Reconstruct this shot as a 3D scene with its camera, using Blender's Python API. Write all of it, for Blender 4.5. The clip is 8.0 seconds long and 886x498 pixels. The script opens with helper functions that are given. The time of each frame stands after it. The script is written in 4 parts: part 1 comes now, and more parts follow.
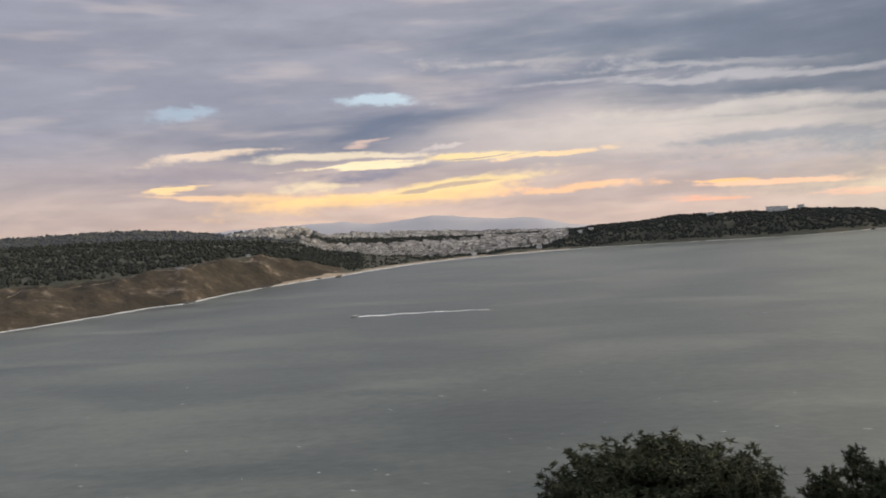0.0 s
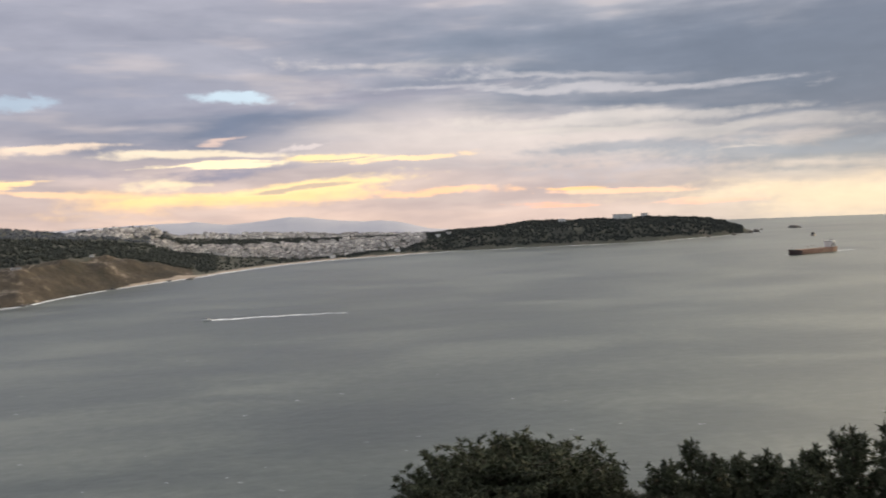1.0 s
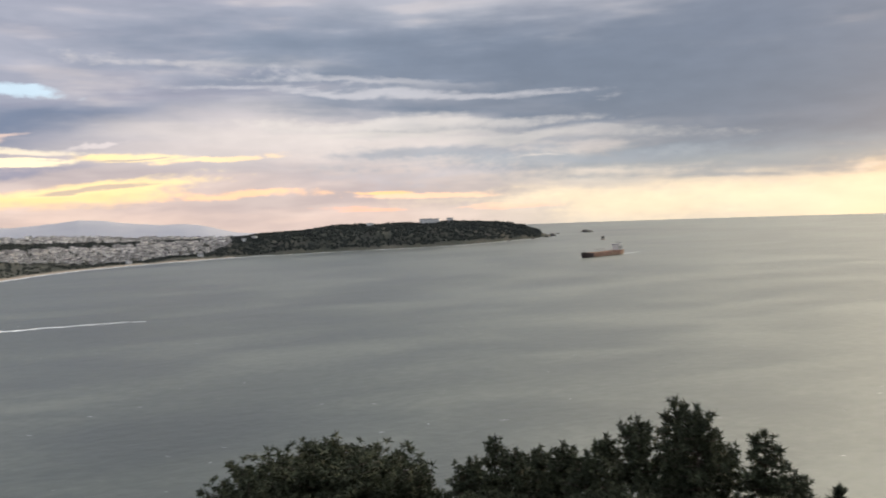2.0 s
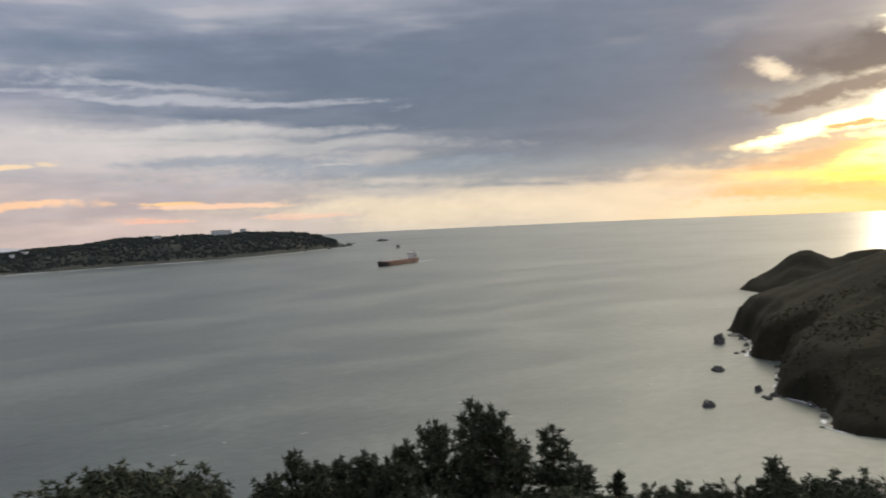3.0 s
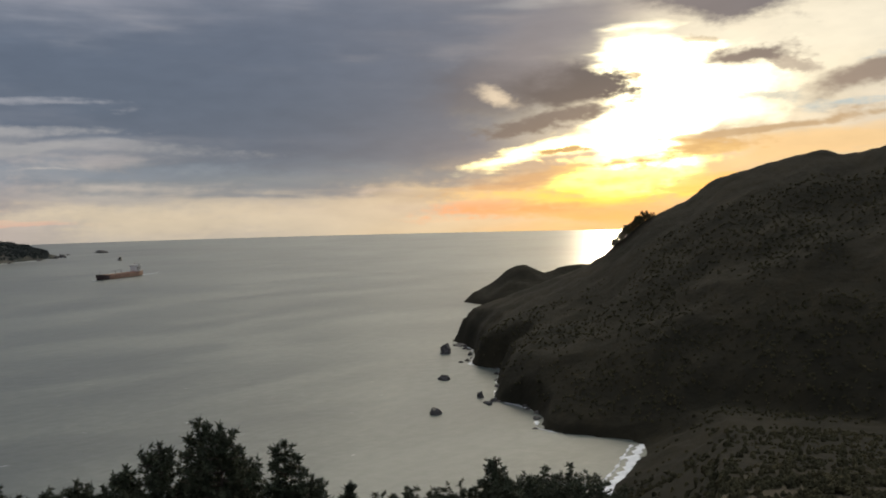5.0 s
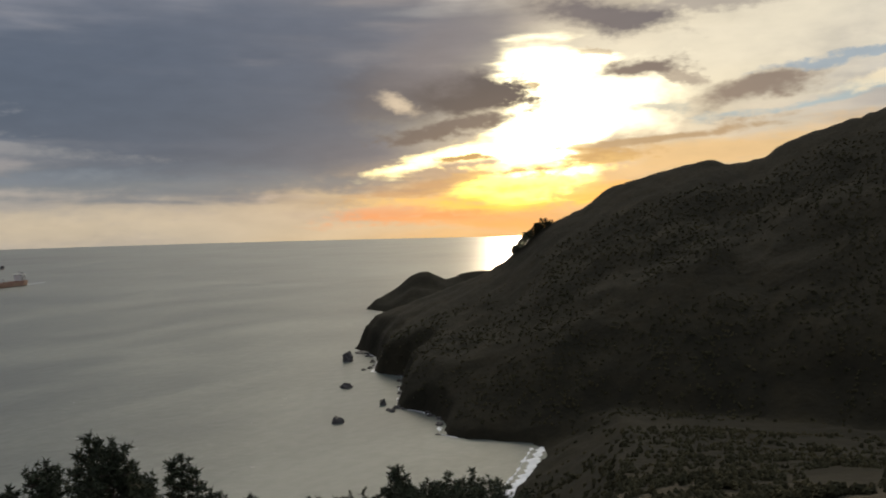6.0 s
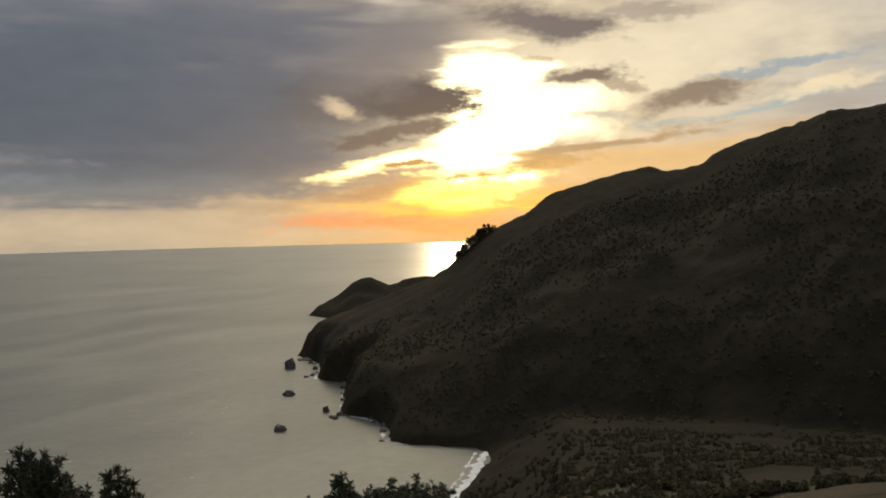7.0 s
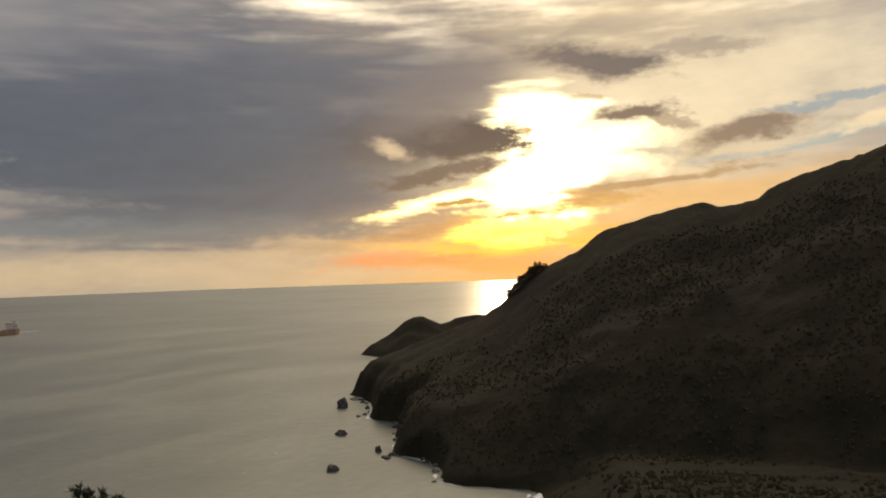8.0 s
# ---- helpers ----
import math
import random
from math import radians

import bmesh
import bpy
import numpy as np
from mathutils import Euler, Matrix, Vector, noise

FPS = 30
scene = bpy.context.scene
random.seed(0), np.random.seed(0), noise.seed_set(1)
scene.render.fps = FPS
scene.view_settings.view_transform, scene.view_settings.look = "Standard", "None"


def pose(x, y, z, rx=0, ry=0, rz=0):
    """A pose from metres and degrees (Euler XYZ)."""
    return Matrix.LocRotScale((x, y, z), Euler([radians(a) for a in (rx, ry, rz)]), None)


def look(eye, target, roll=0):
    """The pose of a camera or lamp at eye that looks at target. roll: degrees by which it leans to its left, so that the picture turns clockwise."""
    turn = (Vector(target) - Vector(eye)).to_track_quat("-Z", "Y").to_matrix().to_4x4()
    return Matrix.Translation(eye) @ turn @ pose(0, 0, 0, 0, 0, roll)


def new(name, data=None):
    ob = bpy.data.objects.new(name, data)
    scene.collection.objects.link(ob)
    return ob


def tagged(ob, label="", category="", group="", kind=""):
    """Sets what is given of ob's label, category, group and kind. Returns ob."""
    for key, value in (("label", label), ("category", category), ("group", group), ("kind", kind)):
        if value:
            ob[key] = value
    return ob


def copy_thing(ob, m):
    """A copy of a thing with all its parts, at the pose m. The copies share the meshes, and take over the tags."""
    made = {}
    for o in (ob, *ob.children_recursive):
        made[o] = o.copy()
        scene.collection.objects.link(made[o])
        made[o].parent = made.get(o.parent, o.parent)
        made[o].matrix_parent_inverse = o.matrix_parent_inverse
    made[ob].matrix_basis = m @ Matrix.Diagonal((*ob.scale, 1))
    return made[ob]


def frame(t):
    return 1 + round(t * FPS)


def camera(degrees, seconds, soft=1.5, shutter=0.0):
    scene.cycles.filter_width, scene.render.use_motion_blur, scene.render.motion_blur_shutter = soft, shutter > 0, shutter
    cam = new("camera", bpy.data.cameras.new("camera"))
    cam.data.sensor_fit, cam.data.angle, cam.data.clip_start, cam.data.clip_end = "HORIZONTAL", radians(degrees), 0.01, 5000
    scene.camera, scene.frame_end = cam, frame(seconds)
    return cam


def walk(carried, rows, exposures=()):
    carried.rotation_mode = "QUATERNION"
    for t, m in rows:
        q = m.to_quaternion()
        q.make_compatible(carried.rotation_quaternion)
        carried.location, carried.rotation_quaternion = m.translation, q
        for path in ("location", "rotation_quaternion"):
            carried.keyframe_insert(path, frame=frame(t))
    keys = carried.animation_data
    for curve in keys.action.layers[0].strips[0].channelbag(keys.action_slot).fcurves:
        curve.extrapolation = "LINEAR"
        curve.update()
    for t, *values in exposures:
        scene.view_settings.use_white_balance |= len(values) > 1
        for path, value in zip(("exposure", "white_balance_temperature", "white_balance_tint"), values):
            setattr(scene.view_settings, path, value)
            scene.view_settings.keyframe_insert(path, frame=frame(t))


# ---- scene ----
EYE = (0.0, 0.0, 140.0)
cam = camera(55.4, 8.0, soft=1.8, shutter=0.3)
# seconds, bearing to the right, tilt, lean
PATH = [
    (0.0, -36.33, -2.51, 3.74), (0.5, -32.23, -2.77, 3.21), (1.0, -26.77, -2.83, 2.66), (1.5, -19.90, -3.00, 2.32),
    (1.7, -17.50, -3.08, 2.20), (2.8, -2.91, -3.00, 2.75), (3.0, -0.00, -3.03, 2.71), (3.5, 6.87, -3.28, 2.39),
    (4.0, 11.24, -3.41, 1.57), (4.5, 14.17, -3.06, 1.23), (4.7, 15.69, -2.92, 1.22), (5.8, 23.08, -2.43, 1.30),
    (6.0, 24.51, -2.41, 1.18), (6.5, 28.15, -2.40, 1.19), (7.0, 28.36, -2.11, 1.18), (7.5, 25.70, -0.90, 1.52),
    (8.0, 24.90, 0.60, 1.68),
]
walk(cam, [(t, pose(*EYE, 90 + p, r, -b)) for t, b, p, r in PATH],
     exposures=[(0.0, 0.55, 6750, 12), (1.0, 0.78, 6750, 12), (1.7, 0.85, 6650, 11), (3.0, 0.5, 6350, 10), (4.5, 0.22, 6350, 10),
                (6.0, -0.1, 6400, 10), (6.5, -0.12, 6650, 10), (8.0, -0.1, 7600, 12)])

# ---- light ----
SUN_BEARING, SUN_HEIGHT = 30.3, 5.0


def way(bearing, height):
    b, h = radians(bearing), radians(height)
    return Vector((math.sin(b) * math.cos(h), math.cos(b) * math.cos(h), math.sin(h)))


sun = new("sun", bpy.data.lights.new("sun", "SUN"))
sun.data.energy, sun.data.angle, sun.data.color = 1.5, radians(4.0), (1.0, 0.78, 0.52)
sun.matrix_world = look(way(SUN_BEARING, SUN_HEIGHT) * 1000, (0, 0, 0))


def srgb(r, g, b, k=1.0):
    f = lambda c: (c / 255 / 12.92 if c < 10.3 else ((c / 255 + 0.055) / 1.055) ** 2.4)
    return (f(r) * k, f(g) * k, f(b) * k, 1.0)


class Tree:
    """A node tree with short calls."""

    def __init__(self, tree):
        self.t = tree
        tree.nodes.clear()

    def put(self, value, socket):
        if isinstance(value, bpy.types.NodeSocket):
            self.t.links.new(value, socket)
        else:
            socket.default_value = value

    def math(self, op, a, b=0.0, c=0.0, clamp=False):
        n = self.t.nodes.new("ShaderNodeMath")
        n.operation, n.use_clamp = op, clamp
        self.put(a, n.inputs[0]), self.put(b, n.inputs[1]), self.put(c, n.inputs[2])
        return n.outputs[0]

    def vmath(self, op, a, b=(0, 0, 0)):
        n = self.t.nodes.new("ShaderNodeVectorMath")
        n.operation = op
        self.put(a, n.inputs[0])
        if op == "SCALE":
            self.put(b, n.inputs["Scale"])
        else:
            self.put(b, n.inputs[1])
        return n.outputs["Value"] if op in ("LENGTH", "DOT_PRODUCT") else n.outputs["Vector"]

    def join(self, x, y, z=0.0):
        n = self.t.nodes.new("ShaderNodeCombineXYZ")
        self.put(x, n.inputs[0]), self.put(y, n.inputs[1]), self.put(z, n.inputs[2])
        return n.outputs[0]

    def split(self, v):
        n = self.t.nodes.new("ShaderNodeSeparateXYZ")
        self.put(v, n.inputs[0])
        return n.outputs

    def noise(self, vector, scale, detail=4.0, rough=0.55, warp=0.0):
        n = self.t.nodes.new("ShaderNodeTexNoise")
        self.put(vector, n.inputs["Vector"])
        n.inputs["Scale"].default_value, n.inputs["Detail"].default_value = scale, detail
        n.inputs["Roughness"].default_value, n.inputs["Distortion"].default_value = rough, warp
        return n.outputs

    def span(self, value, a, b, lo=0.0, hi=1.0, smooth=True):
        n = self.t.nodes.new("ShaderNodeMapRange")
        n.interpolation_type = "SMOOTHSTEP" if smooth else "LINEAR"
        for i, v in enumerate((value, a, b, lo, hi)):
            self.put(v, n.inputs[i])
        return n.outputs[0]

    def mix(self, fac, a, b, kind="MIX"):
        n = self.t.nodes.new("ShaderNodeMix")
        n.data_type, n.blend_type, n.clamp_factor = "RGBA", kind, True
        self.put(fac, n.inputs[0]), self.put(a, n.inputs[6]), self.put(b, n.inputs[7])
        return n.outputs[2]

    def mapped(self, v, place, turn, size):
        n = self.t.nodes.new("ShaderNodeMapping")
        n.vector_type = "TEXTURE"
        self.put(v, n.inputs[0])
        n.inputs[1].default_value, n.inputs[2].default_value, n.inputs[3].default_value = place, turn, size
        return n.outputs[0]

    def ramp(self, value, stops):
        n = self.t.nodes.new("ShaderNodeValToRGB")
        self.put(value, n.inputs[0])
        el = n.color_ramp.elements
        for i, (p, c) in enumerate(stops):
            e = el[i] if i < 2 else el.new(p)
            e.position, e.color = p, c
        return n.outputs[0]


# ---- sky: a hazy sheet of cloud at sundown, broken towards the sun ----
world = bpy.data.worlds.new("evening_sky")
scene.world = world
world.use_nodes = True
W = Tree(world.node_tree)
coord = world.node_tree.nodes.new("ShaderNodeTexCoord").outputs["Generated"]
dx, dy, dz = W.split(W.vmath("NORMALIZE", coord))
bearing = W.math("MULTIPLY", W.math("ARCTAN2", dx, dy), 57.29578)
height = W.math("MULTIPLY", W.math("ARCSINE", dz), 57.29578)
sky_at = W.join(bearing, height)
streak_at = W.join(W.math("MULTIPLY", bearing, 0.16), height)
streak = W.noise(streak_at, 0.55, 4, 0.5, 0.4)
puff = W.noise(W.join(W.math("MULTIPLY", bearing, 0.5), height, 7.0), 0.55, 6, 0.6)
wisp = W.noise(W.join(W.math("MULTIPLY", bearing, 0.16), height, 3.0), 0.9, 3, 0.45)
fray = W.noise(W.join(W.math("MULTIPLY", bearing, 0.5), height, 5.0), 2.4, 3, 0.5)
shift = W.vmath("MULTIPLY", W.vmath("SUBTRACT", streak[1], (0.5, 0.5, 0.5)), (9.0, 2.6, 0.0))
shift2 = W.vmath("MULTIPLY", W.vmath("SUBTRACT", puff[1], (0.5, 0.5, 0.5)), (3.0, 1.8, 0.0))
soft_at = W.vmath("ADD", sky_at, shift)
lump_at = W.vmath("ADD", sky_at, shift2)

low = W.ramp(W.span(bearing, -90, 90, smooth=False), [
    (0.0, srgb(150, 140, 138)), (0.25, srgb(196, 172, 158)), (0.40, srgb(182, 164, 156)),
    (0.48, srgb(178, 170, 158)), (0.55, srgb(192, 180, 160)), (0.60, srgb(222, 196, 154)), (0.665, srgb(250, 190, 110)),
    (0.74, srgb(225, 190, 140)), (1.0, srgb(170, 160, 150))])
high = W.ramp(W.span(bearing, -90, 90, smooth=False), [
    (0.0, srgb(128, 132, 148)), (0.34, srgb(138, 140, 152)), (0.46, srgb(150, 152, 160)),
    (0.56, srgb(122, 126, 136)), (0.64, srgb(150, 142, 138)), (0.71, srgb(226, 210, 180)),
    (0.85, srgb(190, 190, 190)), (1.0, srgb(150, 155, 165))])
sky = W.mix(W.span(height, -1.6, 7.5), low, high)
sky = W.mix(W.math("MULTIPLY", W.span(streak[0], 0.36, 0.66), 0.32), sky, srgb(96, 102, 120))
sky = W.mix(W.math("MULTIPLY", W.span(wisp[0], 0.5, 0.75), 0.22), sky, srgb(205, 190, 180))
sky = W.mix(W.span(height, 21, 55, 0.0, 0.85), sky, srgb(196, 200, 210))  # the cloud sheet is brighter overhead


drawn = 0


def cloud(b, h, half_width, half_height, tilt, soft, colour, cover, lumpy):
    """Lays one cloud or gap of the sky over what is there: bearing, height, half sizes in degrees."""
    global sky, soft_at, lump_at, drawn
    at = W.mapped(lump_at if lumpy else soft_at, (b, h, 0), (0, 0, radians(tilt)), (half_width, half_height, 1))
    far = W.vmath("LENGTH", at)
    torn = 1.3 if half_height < 0.6 else 0.7 if half_height < 1.3 else 0.12
    sway = (1.5 if half_height < 2.6 else 1.1) if lumpy else (1.9 if half_height < 1.0 else 1.1)
    ragged = W.math("MULTIPLY_ADD", (puff if lumpy else wisp)[0], sway, W.math("MULTIPLY_ADD", fray[0], torn, -0.5 * torn - 0.5 * sway))
    edge = W.math("ADD", far, ragged)
    drawn += 1
    if drawn % 20 == 0:  # ties the next clouds to those laid before, so that the node tree is worked off in turn
        tie = W.vmath("SCALE", sky, 1e-9)
        soft_at, lump_at = W.vmath("ADD", soft_at, tie), W.vmath("ADD", lump_at, tie)
    sky = W.mix(W.span(edge, 1.0 - soft * 0.95, 1.0 + soft * 0.75, cover, 0.0), sky, colour)


cloud(-39.1, 5.8, 10.1, 1.34, 4, 0.70, srgb(92, 103, 124), 0.95, 0)
cloud(-49.7, 8.4, 7.3, 0.89, -5, 0.80, srgb(124, 128, 144), 0.70, 0)
cloud(-51.3, 3.4, 5.3, 0.50, -8, 0.80, srgb(132, 128, 140), 0.60, 0)
cloud(-41.4, 3.0, 4.0, 0.37, 5, 0.80, srgb(116, 118, 136), 0.80, 0)
cloud(-24.2, 8.4, 13.9, 0.83, 4, 0.80, srgb(126, 124, 138), 0.70, 0)
cloud(-24.3, 5.6, 11.6, 1.67, 3, 0.90, srgb(172, 164, 164), 0.60, 0)
cloud(-40.2, 7.7, 2.6, 0.41, -0, 0.55, srgb(184, 206, 220, 0.84), 0.80, 1)
cloud(-53.0, 7.4, 1.9, 0.44, 6, 0.55, srgb(158, 178, 196, 0.84), 0.75, 1)
cloud(-51.9, 4.8, 4.2, 0.25, 1, 0.60, srgb(225, 205, 185, 0.84), 0.85, 0)
cloud(-43.2, 4.2, 4.4, 0.23, -0, 0.60, srgb(228, 214, 190, 0.84), 0.85, 0)
cloud(-41.8, 3.5, 3.5, 0.14, 2, 0.55, srgb(245, 228, 190, 0.84), 0.90, 0)
cloud(-33.2, 3.9, 3.2, 0.28, -0, 0.55, srgb(252, 222, 150, 0.84), 0.95, 0)
cloud(-28.0, 3.5, 3.5, 0.23, 1, 0.55, srgb(248, 218, 165, 0.84), 0.90, 0)
cloud(-33.7, 3.8, 1.7, 0.09, 3, 0.55, srgb(130, 122, 128), 0.80, 0)
cloud(-41.5, 1.3, 7.8, 0.80, 1, 0.70, srgb(250, 208, 148, 0.84), 0.90, 0)
cloud(-36.7, 1.9, 6.2, 0.33, 2, 0.70, srgb(238, 214, 160, 0.84), 0.80, 0)
cloud(-44.8, 2.4, 3.0, 0.28, -0, 0.60, srgb(232, 214, 180, 0.84), 0.80, 0)
cloud(-26.8, 1.2, 5.4, 0.37, -1, 0.55, srgb(244, 196, 156, 0.84), 0.90, 0)
cloud(-51.4, 1.9, 3.3, 0.23, -5, 0.60, srgb(232, 196, 160, 0.84), 0.85, 0)
cloud(-53.5, 2.6, 1.5, 0.14, 2, 0.55, srgb(250, 214, 160, 0.84), 0.90, 0)
cloud(-36.7, 1.8, 2.6, 0.12, 2, 0.55, srgb(150, 138, 138), 0.70, 0)
cloud(-16.9, 1.0, 1.4, 0.15, -0, 0.55, srgb(250, 200, 140, 0.84), 0.90, 0)
cloud(-19.7, -0.2, 2.3, 0.18, -0, 0.60, srgb(238, 178, 150, 0.84), 0.80, 0)
cloud(-36.1, 4.5, 1.7, 0.19, 8, 0.55, srgb(205, 195, 195, 0.84), 0.70, 1)
cloud(-42.2, 4.9, 1.4, 0.16, -0, 0.55, srgb(215, 188, 175, 0.84), 0.70, 0)
cloud(-22.5, 9.2, 12.0, 0.35, -1, 0.60, srgb(198, 192, 192, 0.84), 0.80, 0)
cloud(-20.5, 4.6, 13.4, 1.92, -1, 0.90, srgb(186, 178, 174), 0.75, 0)
cloud(-12.4, 5.1, 7.6, 0.42, 1, 0.70, srgb(205, 198, 190, 0.84), 0.60, 0)
cloud(-13.9, 0.7, 4.1, 0.19, 0, 0.55, srgb(240, 196, 166, 0.84), 0.95, 0)
cloud(-9.3, -0.3, 4.2, 0.14, -1, 0.55, srgb(230, 182, 160, 0.84), 0.90, 0)
cloud(-7.7, 3.0, 1.6, 0.09, -2, 0.55, srgb(235, 220, 205, 0.84), 0.90, 0)
cloud(-27.9, 3.5, 3.3, 0.29, 2, 0.55, srgb(240, 208, 168, 0.84), 0.85, 0)
cloud(-12.6, 1.9, 7.6, 0.43, 0, 0.80, srgb(158, 155, 160), 0.70, 0)
cloud(0.3, -0.8, 5.4, 0.73, -1, 0.90, srgb(232, 208, 172, 0.84), 0.70, 0)
cloud(-1.7, 7.7, 30.3, 3.70, -5, 0.55, srgb(102, 112, 128), 0.97, 0)
cloud(16.1, 6.4, 13.2, 3.36, 4, 0.55, srgb(98, 106, 120), 0.95, 1)
cloud(8.6, 2.9, 10.6, 1.29, -0, 0.70, srgb(106, 116, 128), 0.85, 0)
cloud(4.1, 12.8, 20.3, 1.88, -2, 0.90, srgb(134, 136, 146), 0.75, 0)
cloud(-11.5, 7.0, 10.7, 0.44, -6, 0.70, srgb(150, 150, 158), 0.60, 0)
cloud(-15.7, 8.2, 8.0, 0.34, -4, 0.60, srgb(176, 174, 178), 0.70, 0)
cloud(-15.2, 5.6, 9.5, 0.38, -2, 0.70, srgb(190, 182, 176), 0.60, 0)
cloud(10.9, -0.7, 19.5, 0.98, -1, 0.90, srgb(212, 196, 168), 0.75, 0)
cloud(12.9, 1.1, 0.5, 0.20, -0, 0.90, srgb(215, 195, 175), 0.40, 1)
cloud(-4.0, 8.4, 15.3, 3.31, -1, 0.70, srgb(92, 101, 117), 0.80, 0)
cloud(3.3, 7.1, 14.6, 3.99, -2, 0.70, srgb(88, 98, 114), 0.85, 0)
cloud(4.9, 2.3, 14.9, 0.82, 0, 0.90, srgb(108, 120, 132), 0.80, 0)
# unseen glow above the view, added to brighten the sea towards the sun
cloud(27.0, 34.0, 30.0, 12.50, -2, 0.90, srgb(255, 242, 214, 5.6), 0.92, 0)
cloud(36.3, 8.3, 11.8, 3.85, 10, 0.80, srgb(255, 240, 205, 1.0), 0.85, 1)
cloud(43.6, 10.7, 13.5, 2.33, 3, 0.80, srgb(250, 238, 212, 0.9), 0.75, 1)
cloud(12.2, 11.3, 15.7, 3.19, 1, 0.80, srgb(92, 101, 117), 0.85, 0)
cloud(31.5, 6.3, 2.9, 3.75, -2, 0.90, srgb(255, 240, 190, 16), 0.97, 0)
cloud(34.8, 7.3, 4.3, 2.12, -2, 0.80, srgb(255, 244, 205, 2.5), 0.80, 1)
cloud(25.2, 3.9, 4.8, 0.79, 12, 0.60, srgb(255, 232, 160, 3.5), 0.97, 0)
cloud(31.8, 3.0, 4.8, 0.59, 1, 0.60, srgb(255, 220, 130, 3), 0.90, 0)
cloud(29.6, 1.6, 4.4, 0.88, 0, 0.70, srgb(255, 214, 90, 4), 0.95, 0)
cloud(27.3, 0.7, 7.4, 0.59, 1, 0.80, srgb(255, 196, 80, 1.2), 0.85, 0)
cloud(22.9, -0.1, 5.1, 0.55, 2, 0.60, srgb(252, 150, 84), 0.90, 0)
cloud(28.1, -0.6, 5.5, 0.52, -2, 0.80, srgb(250, 170, 100), 0.80, 0)
cloud(34.7, 1.3, 4.3, 0.36, 6, 0.60, srgb(250, 180, 80, 1.1), 0.80, 0)
cloud(42.6, 3.4, 11.3, 1.05, 9, 0.70, srgb(236, 196, 140), 0.85, 0)
cloud(38.4, 4.3, 9.2, 0.46, 11, 0.55, srgb(176, 146, 112), 0.85, 0)
cloud(34.7, 3.2, 4.3, 0.36, 4, 0.55, srgb(196, 156, 104), 0.85, 0)
cloud(25.2, 2.0, 6.9, 0.40, 7, 0.60, srgb(190, 152, 116), 0.85, 0)
cloud(23.1, 8.3, 5.4, 1.94, 6, 0.70, srgb(92, 92, 100), 0.90, 1)
cloud(26.5, 8.0, 4.3, 1.41, 0, 0.40, srgb(74, 76, 86), 1.00, 1)
cloud(24.9, 5.7, 4.8, 0.58, 10, 0.55, srgb(96, 92, 96), 0.95, 1)
cloud(21.6, 7.5, 1.3, 0.43, -14, 0.90, srgb(250, 226, 190, 1.2), 0.55, 1)
cloud(25.8, 3.6, 1.9, 0.22, 1, 0.55, srgb(168, 126, 86), 0.95, 1)
cloud(25.0, 11.1, 4.4, 2.07, 28, 0.80, srgb(130, 126, 130), 0.75, 1)
cloud(37.7, 9.2, 2.8, 0.59, -6, 0.55, srgb(128, 116, 110), 1.00, 1)
cloud(40.3, 8.3, 1.4, 0.28, -10, 0.55, srgb(165, 150, 135), 0.80, 1)
cloud(44.9, 7.5, 3.5, 0.82, 12, 0.55, srgb(146, 130, 118), 1.00, 1)
cloud(35.7, 12.7, 4.7, 1.08, -10, 0.55, srgb(116, 110, 112), 1.00, 1)
cloud(41.8, 13.0, 4.1, 0.46, -2, 0.60, srgb(170, 160, 150), 0.80, 1)
cloud(50.3, 9.0, 5.0, 0.33, 6, 0.55, srgb(158, 174, 186), 0.85, 1)
cloud(47.9, 6.5, 6.1, 0.30, 9, 0.55, srgb(168, 186, 190), 0.80, 0)
cloud(39.1, 6.6, 2.1, 0.28, -2, 0.60, srgb(180, 182, 172), 0.70, 1)
cloud(52.9, 7.7, 3.3, 0.38, 8, 0.60, srgb(250, 232, 196), 0.80, 1)
cloud(34.5, 10.6, 1.4, 0.21, -2, 0.55, srgb(200, 180, 150), 0.80, 1)
cloud(30.4, 8.3, 0.4, 0.18, -2, 0.55, srgb(180, 150, 110), 0.80, 1)
cloud(-17.0, 7.6, 13.0, 0.20, -3, 0.80, srgb(178, 176, 180), 0.50, 0)
cloud(-14.0, 5.6, 9.0, 0.45, -1, 0.80, srgb(180, 176, 174), 0.50, 0)
cloud(-9.0, 4.4, 9.0, 0.35, -2, 0.80, srgb(176, 172, 168), 0.45, 0)
cloud(-15.0, 3.5, 8.0, 0.50, 0, 0.80, srgb(122, 130, 142), 0.70, 0)
cloud(-7.0, 2.7, 10.0, 0.55, 0, 0.90, srgb(128, 136, 146), 0.70, 0)
cloud(8.0, 0.1, 16.0, 0.75, 0, 0.95, srgb(206, 190, 164), 0.75, 0)
cloud(6.0, 2.0, 14.0, 0.55, 1, 0.95, srgb(128, 134, 138), 0.60, 0)
sky = W.mix(W.span(height, -1.9, 0.3, 0.5, 0.0), sky, low)  # the murk over the horizon
grain = W.noise(W.join(W.math("MULTIPLY", bearing, 0.35), height, 11.0), 0.9, 4, 0.55)
sky = W.mix(1.0, sky, W.ramp(W.span(grain[0], 0.25, 0.75, smooth=False), [(0.0, (0.93, 0.935, 0.94, 1)), (1.0, (1.07, 1.065, 1.06, 1))]), "MULTIPLY")
air = world.node_tree.nodes.new("ShaderNodeTexSky")
air.sky_type, air.sun_disc = "NISHITA", False
